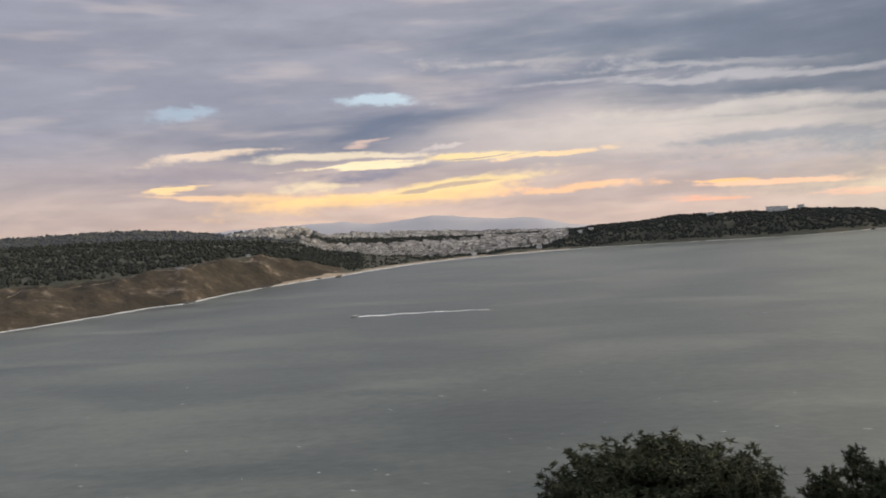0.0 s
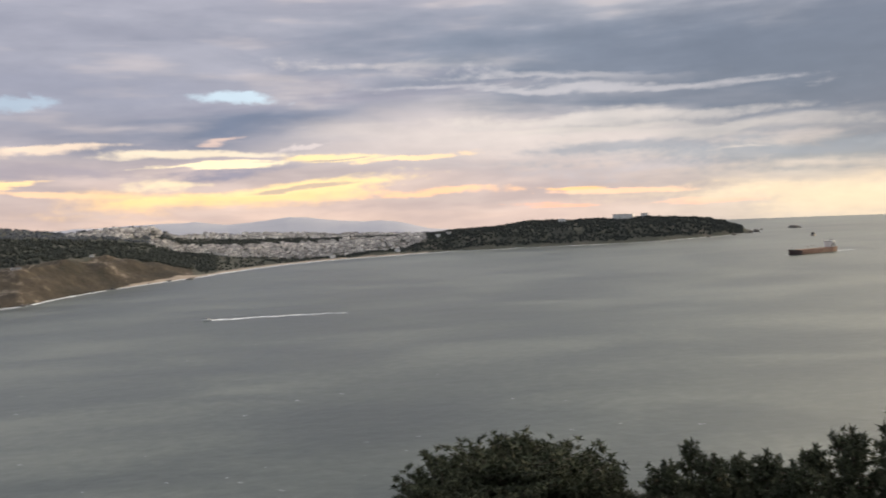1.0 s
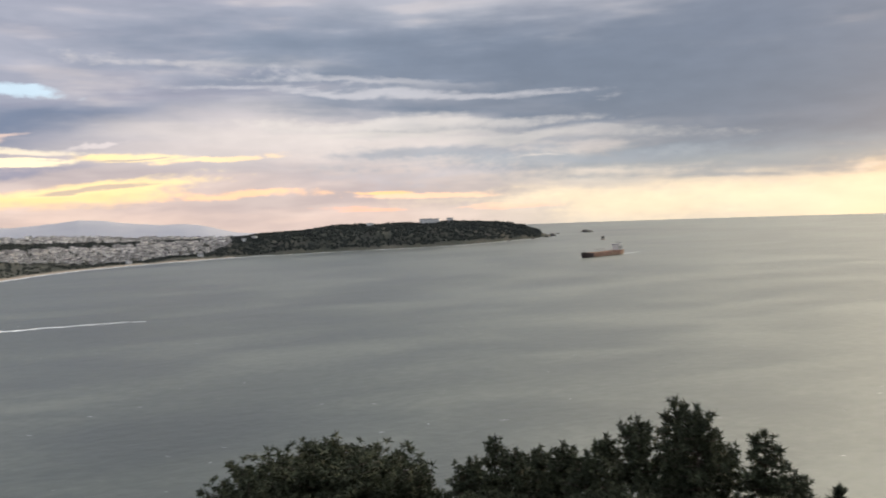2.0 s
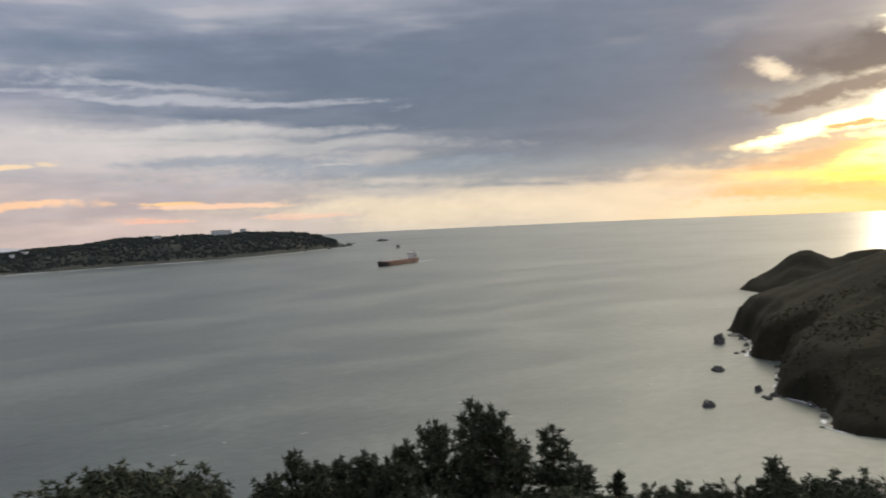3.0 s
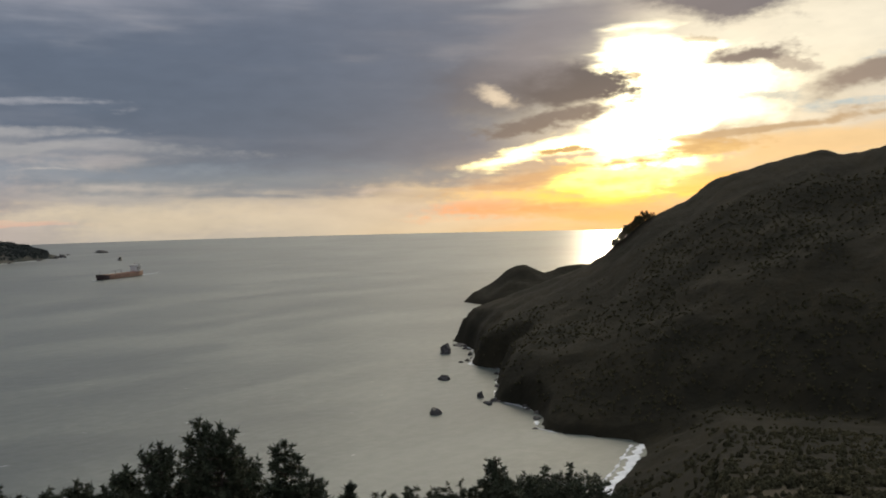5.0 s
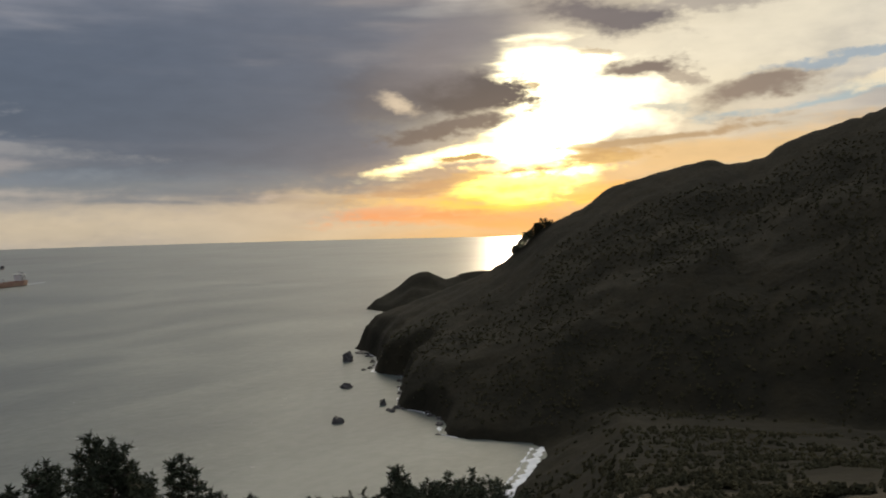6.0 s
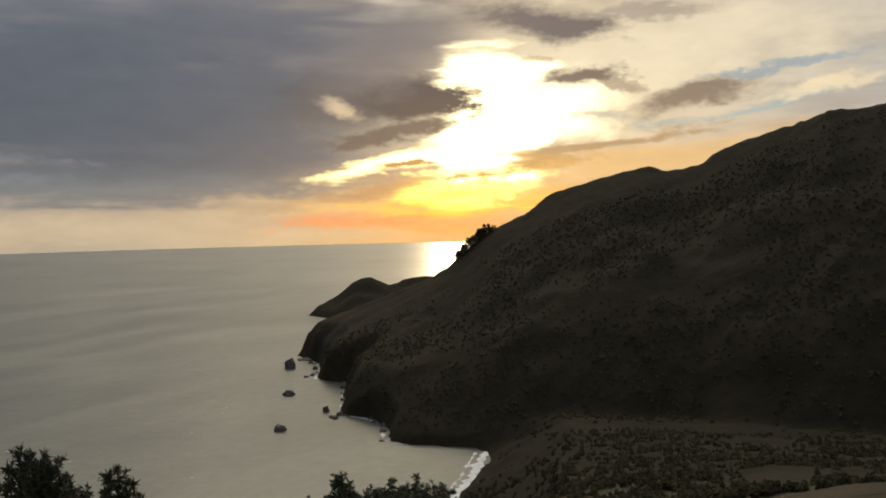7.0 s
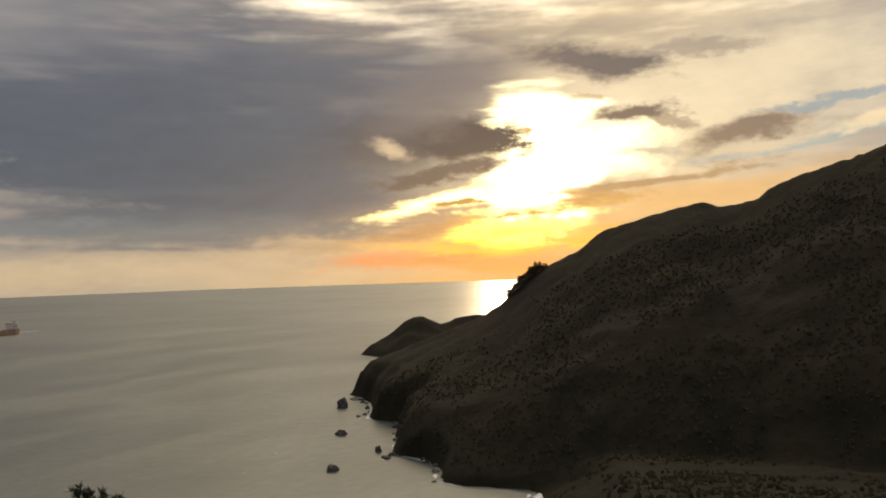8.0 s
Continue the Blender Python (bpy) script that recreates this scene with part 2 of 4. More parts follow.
air.sun_elevation, air.sun_rotation = radians(SUN_HEIGHT), radians(SUN_BEARING)
back1 = world.node_tree.nodes.new("ShaderNodeBackground")
back2 = world.node_tree.nodes.new("ShaderNodeBackground")
both = world.node_tree.nodes.new("ShaderNodeAddShader")
out = world.node_tree.nodes.new("ShaderNodeOutputWorld")
W.put(sky, back1.inputs[0]), W.put(air.outputs[0], back2.inputs[0])
back1.inputs[1].default_value, back2.inputs[1].default_value = 1.0, 0.004
W.put(back1.outputs[0], both.inputs[0]), W.put(back2.outputs[0], both.inputs[1])
W.put(both.outputs[0], out.inputs[0])


# ---- materials ----
def material(name, colours, rough=0.8, scale=1.0, detail=6, bump=0.0, bump_scale=None, metal=0.0, vary=0.0, second=None):
    """A surface whose colour wanders between those given, at two sizes, with fine relief."""
    m = bpy.data.materials.new(name)
    m.use_nodes = True
    T = Tree(m.node_tree)
    nodes = m.node_tree.nodes
    p, o = nodes.new("ShaderNodeBsdfPrincipled"), nodes.new("ShaderNodeOutputMaterial")
    at = nodes.new("ShaderNodeTexCoord").outputs["Object"]
    big, fine = T.noise(at, scale * 0.23, 3), T.noise(at, scale, detail, 0.65)
    f = T.math("ADD", T.math("MULTIPLY", big[0], 0.5), T.math("MULTIPLY", fine[0], 0.5))
    n = len(colours)
    col = T.ramp(T.span(f, 0.32, 0.68, smooth=False), [(i / max(n - 1, 1), (*c, 1)) for i, c in enumerate(colours)])
    if vary:
        r = nodes.new("ShaderNodeObjectInfo").outputs["Random"]
        isl = nodes.new("ShaderNodeNewGeometry").outputs["Random Per Island"]
        k = T.math("FRACT", T.math("ADD", r, isl))
        v = T.math("MULTIPLY_ADD", k, 2 * vary, 1 - vary)
        col = T.mix(1.0, col, T.join(v, v, v), "MULTIPLY")
    T.put(col, p.inputs["Base Color"])
    T.put(T.math("MULTIPLY_ADD", fine[0], 0.25, rough - 0.125, clamp=True), p.inputs["Roughness"])
    p.inputs["Metallic"].default_value = metal
    if rough > 0.9:  # earth and leaves have little gloss
        p.inputs["Specular IOR Level"].default_value = 0.12
    if bump:
        b = nodes.new("ShaderNodeBump")
        b.inputs["Distance"].default_value = bump
        T.put(T.noise(at, bump_scale or scale * 2, 6, 0.6)[0], b.inputs["Height"])
        T.put(b.outputs[0], p.inputs["Normal"])
    T.put(p.outputs[0], o.inputs[0])
    return m


def water_material():
    m = bpy.data.materials.new("sea_water")
    m.use_nodes = True
    T = Tree(m.node_tree)
    nodes = m.node_tree.nodes
    p, o = nodes.new("ShaderNodeBsdfPrincipled"), nodes.new("ShaderNodeOutputMaterial")
    at = nodes.new("ShaderNodeTexCoord").outputs["Object"]
    wind = T.mapped(at, (0, 0, 0), (0, 0, radians(35)), (1.3, 1.0, 1.0))
    swell = T.noise(wind, 0.018, 3, 0.5, 0.3)
    chop = T.noise(wind, 0.11, 5, 0.6, 0.2)
    ripple = T.noise(at, 0.8, 4, 0.6)
    lanes = T.noise(T.mapped(at, (0, 0, 0), (0, 0, radians(30)), (2.4, 1.0, 1.0)), 0.010, 5, 0.55, 0.6)
    patch = T.noise(at, 0.0016, 3, 0.5, 0.5)
    col = T.ramp(T.span(T.math("MULTIPLY_ADD", patch[0], 0.35, T.math("MULTIPLY_ADD", lanes[0], 0.45, T.math("MULTIPLY", chop[0], 0.2))), 0.35, 0.65), [
        (0.0, (0.040, 0.053, 0.049, 1)), (0.5, (0.074, 0.090, 0.081, 1)), (1.0, (0.135, 0.152, 0.134, 1))])
    T.put(col, p.inputs["Base Color"])
    T.put(T.span(lanes[0], 0.3, 0.7, 0.33, 0.40), p.inputs["Roughness"])
    p.inputs["IOR"].default_value = 1.4
    h = T.math("MULTIPLY", swell[0], 3.0)
    h = T.math("MULTIPLY_ADD", chop[0], 1.7, h)
    h = T.math("MULTIPLY_ADD", ripple[0], 0.16, h)
    h = T.math("MULTIPLY_ADD", lanes[0], 2.0, h)
    b = nodes.new("ShaderNodeBump")
    b.inputs["Distance"].default_value, b.inputs["Strength"].default_value = 1.0, 0.2
    T.put(h, b.inputs["Height"])
    T.put(b.outputs[0], p.inputs["Normal"])
    T.put(p.outputs[0], o.inputs[0])
    return m


WATER = water_material()
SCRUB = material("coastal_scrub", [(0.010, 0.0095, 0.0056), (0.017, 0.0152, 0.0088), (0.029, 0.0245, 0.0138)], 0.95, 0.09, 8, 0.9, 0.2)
BLUFF = material("bluff_earth", [(0.028, 0.029, 0.023), (0.04, 0.036, 0.029), (0.066, 0.055, 0.043), (0.27, 0.235, 0.195)], 0.95, 0.045, 8, 3.0, 0.1)
WOODED = material("wooded_slope", [(0.045, 0.05, 0.042), (0.065, 0.068, 0.056), (0.1, 0.092, 0.078)], 0.95, 0.05, 6, 2.0, 0.2)
STREET = material("street_and_yard_ground", [(0.06, 0.06, 0.05), (0.11, 0.105, 0.095)], 0.95, 0.1, 6)
SAND = material("wet_beach_sand", [(0.19, 0.155, 0.125), (0.3, 0.25, 0.2)], 0.85, 0.2, 5)
FOAM = material("sea_foam", [(0.55, 0.58, 0.6), (0.85, 0.87, 0.88)], 0.7, 0.5, 6, 0.3)
ROCK = material("wet_sea_rock", [(0.02, 0.02, 0.018), (0.06, 0.055, 0.05), (0.11, 0.10, 0.09)], 0.7, 0.35, 7, 0.5, 0.8)
NEEDLE = material("conifer_needles", [(0.018, 0.026, 0.011), (0.035, 0.044, 0.02), (0.06, 0.062, 0.028)], 0.85, 0.8, 4, vary=0.35)
WOODS = material("far_wood_foliage", [(0.034, 0.041, 0.037), (0.058, 0.064, 0.058)], 0.95, 0.2, 4, vary=0.22)
# far foliage again, paler and bluer: distance haze painted into the leaf colour
HAZE_WOODS = material("far_hill_foliage_haze_tint", [(0.085, 0.098, 0.115), (0.12, 0.13, 0.145)], 0.95, 0.1, 4, vary=0.2)
BARK = material("rough_bark", [(0.05, 0.04, 0.032), (0.13, 0.105, 0.085)], 0.95, 6, 6, 0.03, 14)
# haze before the far ridge is painted into this pale base colour
HAZE_HILL = material("far_ridge_haze_tint", [(0.34, 0.35, 0.40), (0.42, 0.42, 0.45)], 1.0, 0.004, 5)


# ---- building blocks ----
def mesh_object(name, verts, faces, mat, parent=None, smooth=True, label=""):
    me = bpy.data.meshes.new(name)
    me.from_pydata(verts, [], faces)
    me.materials.append(mat)
    if smooth:
        me.polygons.foreach_set("use_smooth", [True] * len(me.polygons))
    me.update()
    ob = new(name, me)
    if parent:
        ob.parent = parent
    if label:
        tagged(ob, label)
    return ob


def part(name, bm, mat, parent=None, label="", smooth=False):
    me = bpy.data.meshes.new(name)
    bm.normal_update()
    bm.to_mesh(me)
    bm.free()
    me.materials.append(mat)
    if smooth:
        me.polygons.foreach_set("use_smooth", [True] * len(me.polygons))
    ob = new(name, me)
    if parent:
        ob.parent = parent
    if label:
        tagged(ob, label)
    return ob


def box(bm, size, at=(0, 0, 0), turn=0.0, bevel=0.0, taper=1.0):
    m = pose(*at, 0, 0, turn) @ Matrix.Diagonal((*size, 1))
    made = bmesh.ops.create_cube(bm, size=1.0, matrix=m)["verts"]
    if taper != 1.0:
        c = Vector(at)
        for v in made:
            if v.co.z > c.z:
                v.co.x, v.co.y = c.x + (v.co.x - c.x) * taper, c.y + (v.co.y - c.y) * taper
    if bevel:
        bmesh.ops.bevel(bm, geom=list({e for v in made for e in v.link_edges}), offset=bevel, segments=1, affect="EDGES")
    return bm


def tube(bm, a, b, r1, r2, n=8):
    a, b = Vector(a), Vector(b)
    turn = (b - a).to_track_quat("Z", "Y").to_matrix().to_4x4()
    bmesh.ops.create_cone(bm, cap_ends=True, segments=n, radius1=r1, radius2=r2, depth=(b - a).length,
                          matrix=Matrix.Translation((a + b) / 2) @ turn)
    return bm


def thing(name, at, label, category, turn=0.0, group="", size=1.0):
    ob = new(name)
    ob.matrix_basis = pose(*at, 0, 0, turn) @ Matrix.Diagonal((size, size, size, 1))
    return tagged(ob, label, category, group)


def polar(b, r, z=0.0):
    return (r * math.sin(radians(b)), r * math.cos(radians(b)), z)


def lerp(x, xs, ys):
    return float(np.interp(x, xs, ys))


def rough(x, y, size, octaves=5):
    return noise.fractal(Vector((x / size, y / size, 0.37)), 1.0, 2.0, octaves)


# ---- sea: one sheet out to the horizon ----
rings = [1.0, 120, 300, 600, 1000, 1600, 2400, 3400, 4900]
sv, sf = [], []
for r in rings:
    sv += [polar(i * 2.5, r) for i in range(144)]
for k in range(len(rings) - 1):
    for i in range(144):
        j = (i + 1) % 144
        sf.append((k * 144 + i, (k + 1) * 144 + i, (k + 1) * 144 + j, k * 144 + j))
tagged(mesh_object("water", sv, sf, WATER), "grey-green sea with wind lanes and low swell", "sea", kind="structure")

# ---- far shore: bluffs, wooded plateau, town slope and long wooded cape ----
# bearing, shore, first rise (distance, height), middle (distance, height), back (distance, height)
COLUMNS = []


def column(b, s, r1, z1, r2, z2, r3, z3):
    COLUMNS.append((b, s, r1, z1, r2, z2, r3, z3))


column(-110, 1000, 1120, 50, 1900, 90, 3600, 140)
column(-70, 1400, 1550, 50, 2200, 95, 3600, 150)
column(-62, 1500, 1660, 50, 2350, 96, 3600, 148)
column(-56.5, 1614, 1780, 50, 2400, 95, 3600, 148)
column(-53.6, 1664, 1810, 60, 2400, 90, 3600, 131)
column(-50.8, 1796, 1950, 64, 2450, 86, 3600, 106)
column(-48.5, 1890, 2040, 58, 2500, 70, 3400, 115)
column(-45.9, 1988, 2120, 39, 2500, 46, 3400, 116)
column(-44.5, 2045, 2150, 26, 2550, 36, 3500, 72)
column(-43, 2108, 2200, 6, 2550, 26, 3600, 72)
column(-40.1, 2285, 2370, 6, 2600, 15, 3650, 67)
column(-37.5, 2398, 2480, 6, 2750, 14, 3650, 62)
column(-34.5, 2494, 2580, 7, 2800, 18, 3650, 50)
column(-30.8, 2565, 2650, 14, 2850, 30, 3500, 39)
column(-28, 2635, 2720, 20, 2880, 45, 3400, 39)
column(-26, 2660, 2760, 35, 2950, 55, 3350, 48)
column(-24.3, 2655, 2770, 45, 2980, 59, 3350, 45)
column(-20.5, 2690, 2810, 50, 3020, 75, 3350, 40)
column(-16, 2715, 2835, 50, 3040, 71, 3350, 35)
column(-12.4, 2800, 2900, 48, 3080, 72, 3350, 30)
column(-10, 2920, 3000, 42, 3120, 62, 3320, 25)
column(-8.4, 3030, 3080, 30, 3150, 45, 3250, 18)
column(-7.4, 3110, 3130, 8, 3160, 26, 3200, 4)
column(-6.7, 3165, 3170, 2, 3178, 7, 3186, 1)
column(-6.2, 3190, 3194, -3, 3198, -4, 3203, -4)
CB = [c[0] for c in COLUMNS]


def far_shore(b):
    return lerp(b, CB, [c[1] for c in COLUMNS])


def far_land(b, r):
    v = [lerp(b, CB, [c[i] for c in COLUMNS]) for i in range(1, 8)]
    x, y, _ = polar(b, r)
    s = v[0] + min(14, 0.2 * (v[1] - v[0])) * rough(x, y, 90, 3)
    z = lerp(r, [s - 60, s, v[1], v[3], v[5], v[5] + (700 if b < -30 else 40)], [-6, 0, v[2], v[4], v[6], v[6] * 0.4 if b < -30 else -6])
    if z > 1:
        cut = min(1.0, z / 25) * (1.0 if r < v[1] + 60 else 0.45)
        z += cut * (9 * rough(x, y, 55) + 16 * abs(rough(x + 900, y, 110, 3)) - 7)
    return z


def town_front(b):
    return lerp(b, [-46, -41.5, -38, -36, -30.8, -28], [2720, 2640, 2590, 2540, 2640, 2760])


def town_back(b):
    return lerp(b, [-46, -41, -33, -28], [3000, 3050, 3200, 3150])


def town(b, r):
    """Whether houses stand there: the front slope, the rows behind the green belt and the hill."""
    if -46 < b < -28 and town_front(b) < r < town_back(b):
        return True
    if -45 < b < -29 and 3330 < r < 3640:
        return True
    return -51 < b < -45.3 and 2880 + 110 * abs(b + 47.6) < r < 3380


def sheet(name, bearings, dists, height_of, mat, label, category):
    verts, faces = [], []
    for b in bearings:
        for r in dists(b):
            verts.append(polar(b, r, height_of(b, r)))
    n = len(dists(bearings[0]))
    for i in range(len(bearings) - 1):
        for k in range(n - 1):
            a = i * n + k
            faces.append((a, a + 1, a + n + 1, a + n))
    return tagged(mesh_object(name, verts, faces, mat), label, category, kind="structure")


def far_rings(b):
    s = far_shore(b)
    return [s - 60 + 8 * k for k in range(36)] + [s + 220 + (4300 - s - 220) * (k / 44) ** 1.2 for k in range(1, 45)]


FAR_GROUND = sheet("ground_south", [-110 + 0.8 * i for i in range(40)] + [-78 + 0.3 * i for i in range(241)], far_rings, far_land,
                   BLUFF, "brown coastal bluffs and green slopes along the bay", "coast")
for m in (SAND, WOODED, STREET):
    FAR_GROUND.data.materials.append(m)
for f in FAR_GROUND.data.polygons:
    c = f.center
    b, r = math.degrees(math.atan2(c.x, c.y)), math.hypot(c.x, c.y)
    s, r1 = far_shore(b), lerp(b, CB, [k[2] for k in COLUMNS])
    if -48 < b < -28 and r < s + lerp(b, [-48, -44, -38, -32, -28], [12, 36, 48, 26, 12]):
        f.material_index = 1
    elif b > -43.5 or r > r1 + 60:
        f.material_index = 3 if town(b, r) else 2


# ---- near shore: the hill underfoot, the headland ridge and the point behind ----
NEAR = []


def ridge(b, r, z):
    NEAR.append((b, r, z))


ridge(18.4, 884, 0)
ridge(18.8, 890, 14)
ridge(19.1, 892, 23)
ridge(19.5, 895, 31)
ridge(20.2, 895, 36)
ridge(22, 890, 46)
ridge(25, 870, 65)
ridge(27.7, 850, 82)
ridge(28.2, 848, 87)
ridge(28.8, 846, 93)
ridge(29.4, 845, 102)
ridge(30.3, 845, 112)
ridge(31.2, 842, 124)
ridge(32, 840, 130)
ridge(33, 842, 136.5)
ridge(33.9, 845, 143)
ridge(34.8, 848, 153.5)
ridge(35.8, 850, 163)
ridge(36.6, 850, 167)
ridge(38.3, 845, 173.5)
ridge(40.1, 840, 180.6)
ridge(41.5, 835, 184.3)
ridge(42.1, 833, 184.8)
ridge(43.2, 830, 181.6)
ridge(44.3, 828, 181.8)
ridge(45.4, 825, 186.4)
ridge(46.2, 822, 194)
ridge(47.1, 820, 201)
ridge(48.3, 816, 207)
ridge(49.4, 813, 211)
ridge(50.6, 810, 215)
ridge(52, 800, 221)
ridge(52.9, 797, 226)
ridge(54, 793, 225)
ridge(60, 780, 230)
ridge(75, 720, 240)
ridge(100, 600, 230)
ridge(130, 500, 150)
NB = [c[0] for c in NEAR]
# distance and bearing of the water's edge along the headland and its cove
EDGE_R = [200, 255, 280, 320, 380, 417, 447, 468, 497, 510, 513, 517, 530, 578, 596, 606, 663, 727, 738, 752, 795, 833, 863, 883, 900]
EDGE_B = [-30, -20, 10, 22, 27.5, 29, 30.1, 30.7, 31.2, 30.4, 28.5, 26, 24.3, 24.2, 22.6, 21.3, 21.5, 21.7, 20.8, 19.7, 20, 19.8, 19.1, 18.4, 18.35]


def inland(b, r):
    """Metres from the water's edge, sideways along the shore's bearing."""
    return radians(b - lerp(r, EDGE_R, EDGE_B)) * r


def near_land(b, r):
    x, y, _ = polar(b, r)
    own = lerp(r, [0, 2.2, 4, 60, 255, 300, 420], [138.3, 138.2, 136.5, 106, 4, -8, -8])
    d = inland(b, r) + (5 * rough(x, y, 26, 4) if r > 255 else 0)
    if 26.9 < b < 140 and 40 < r < 640:
        side = lerp(b, [27, 36, 60], [0, 1, 1.15])
        spur = lerp(r, [0, 60, 255, 420, 500, 620], [136, 106, 62, 32, 22, 4]) * side
        own = max(own, min(spur, lerp(d, [-12, 0, 14, 60, 160], [-6, -0.3, 6, 35, 120])))
    if b > 130 or b < -100:
        own = 138.3 - 0.05 * r
    z = own
    if r > 40:
        z += 1.6 * rough(x, y, 22, 4) * min(1, r / 80)
    if 18.2 < b < 130 and r > 380:
        rr, zz = (lerp(b, NB, [c[i] for c in NEAR]) for i in (1, 2))
        foot = lerp(b, [18.4, 19.8, 21.3, 24.3, 26, 31, 40, 70, 130], [883, 740, 600, 525, 512, 505, 470, 380, 300])
        deep = lerp(b, [18.4, 20, 22, 28, 34], [4, 24, 50, 90, 140])
        u = min(1.0, max(0.0, (r - foot) / max(4, rr - foot)))
        slope = zz * u ** 0.85 + 14 * min(1, 4 * u) * (1 - u)
        if r > rr:
            slope = lerp(r, [rr, rr + deep, rr + deep + 40], [zz, zz * 0.6, -8 if b < 30 else zz * 0.5])
        h = min(slope, lerp(d, [-30, 0, 2, 9, 34, 110], [-9, -0.6, 6, 22, 48, 400])) if r < rr else slope
        if h > 1:
            k = min(1.0, max(0.0, (rr - r) / 130))
            gully = 5.5 * rough(x, y, 95) - 5 * abs(rough(x + 300, y, 60, 4))
            h += k * min(1, h / 25) * gully + 0.9 * (1 - k) * rough(x, y, 22, 4) + 0.8 * min(1, h / 10) * rough(x, y, 9, 3)
        z = max(z, h)
    return z


NEAR_RINGS = [0.01, 1.2, 2.2, 3, 4, 8, 15, 25, 40] + [55 + 13 * k for k in range(24)] + [365 + 5.5 * k for k in range(104)] + [955, 985, 1030, 1100]
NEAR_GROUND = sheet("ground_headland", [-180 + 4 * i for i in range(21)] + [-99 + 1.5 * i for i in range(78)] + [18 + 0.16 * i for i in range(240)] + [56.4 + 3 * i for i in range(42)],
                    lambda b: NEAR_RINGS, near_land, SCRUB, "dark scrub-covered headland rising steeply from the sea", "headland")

POINT_B = [19.1, 19.2, 19.8, 20.7, 21.6, 22.2, 22.8, 23.4, 24, 24.6, 25.2, 25.6, 26.8, 27.7, 30, 40]
POINT_Z = [-4, 1, 12.8, 21.5, 35, 46, 51.6, 52.5, 47, 40, 44, 49, 51.4, 51.6, 51, 45]


def point_land(b, r):
    x, y, _ = polar(b, r)
    s = lerp(b, [19.1, 19.8, 20.7, 22, 25, 40], [1256, 1235, 1205, 1170, 1150, 1100])
    back = lerp(b, [19.1, 19.8, 20.7, 22, 25, 40], [1262, 1318, 1400, 1450, 1480, 1500])
    s += min(8, 0.15 * (back - s)) * rough(x, y, 60, 3)
    zz, top = lerp(b, POINT_B, POINT_Z), s + 0.42 * (back - s)
    h = lerp(r, [s - 30, s, s + 0.1 * (back - s), top, back, back + 12], [-8, -0.5, zz * 0.35, zz, zz * 0.3, -8])
    return h + (2.5 * rough(x, y, 35) * min(1, h / 20) if h > 1 else 0)


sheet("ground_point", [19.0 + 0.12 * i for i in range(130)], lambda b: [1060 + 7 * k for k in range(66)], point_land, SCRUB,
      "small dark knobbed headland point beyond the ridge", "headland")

# ---- far ridges, the haze put into their colour ----
FAR_B = [-66, -46, -43.3, -41.2, -38.6, -37.2, -35.9, -34.35, -32.5, -30.9, -29.6, -28.1, -26.9, -25]
FAR_E = [-0.5, -0.24, -0.28, -0.47, -0.38, -0.18, -0.29, -0.55, -0.72, -0.72, -0.91, -1.27, -1.5, -1.64]


def far_ridge(b, r):
    x, y, _ = polar(b, r)
    top = 140 + 4700 * math.tan(radians(lerp(b, FAR_B, FAR_E))) + 7 * rough(x, y, 160)
    return lerp(r, [4300, 4700, 4900], [0, top, top * 0.6])


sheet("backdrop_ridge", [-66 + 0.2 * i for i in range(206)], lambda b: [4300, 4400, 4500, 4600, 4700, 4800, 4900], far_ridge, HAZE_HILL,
      "mountain ridge with haze painted into its pale blue colour", "mountain")


# ---- trees ----
def tuft(verts, faces, at, size, rng, n=16, up=0.3):
    """A spray of pointed needles round one spot."""
    for _ in range(n):
        d = Vector((rng.gauss(0, 1), rng.gauss(0, 1), rng.gauss(up, 0.8)))
        d.normalize()
        side = d.cross(Vector((rng.gauss(0, 1), rng.gauss(0, 1), rng.gauss(0, 1))))
        side.normalize()
        o = Vector(at) + d * size * rng.uniform(0.0, 0.35)
        k = len(verts)
        w = size * rng.uniform(0.1, 0.2)
        verts += [o - side * w, o + d * size * rng.uniform(0.7, 1.15), o + side * w]
        faces.append((k, k + 1, k + 2))


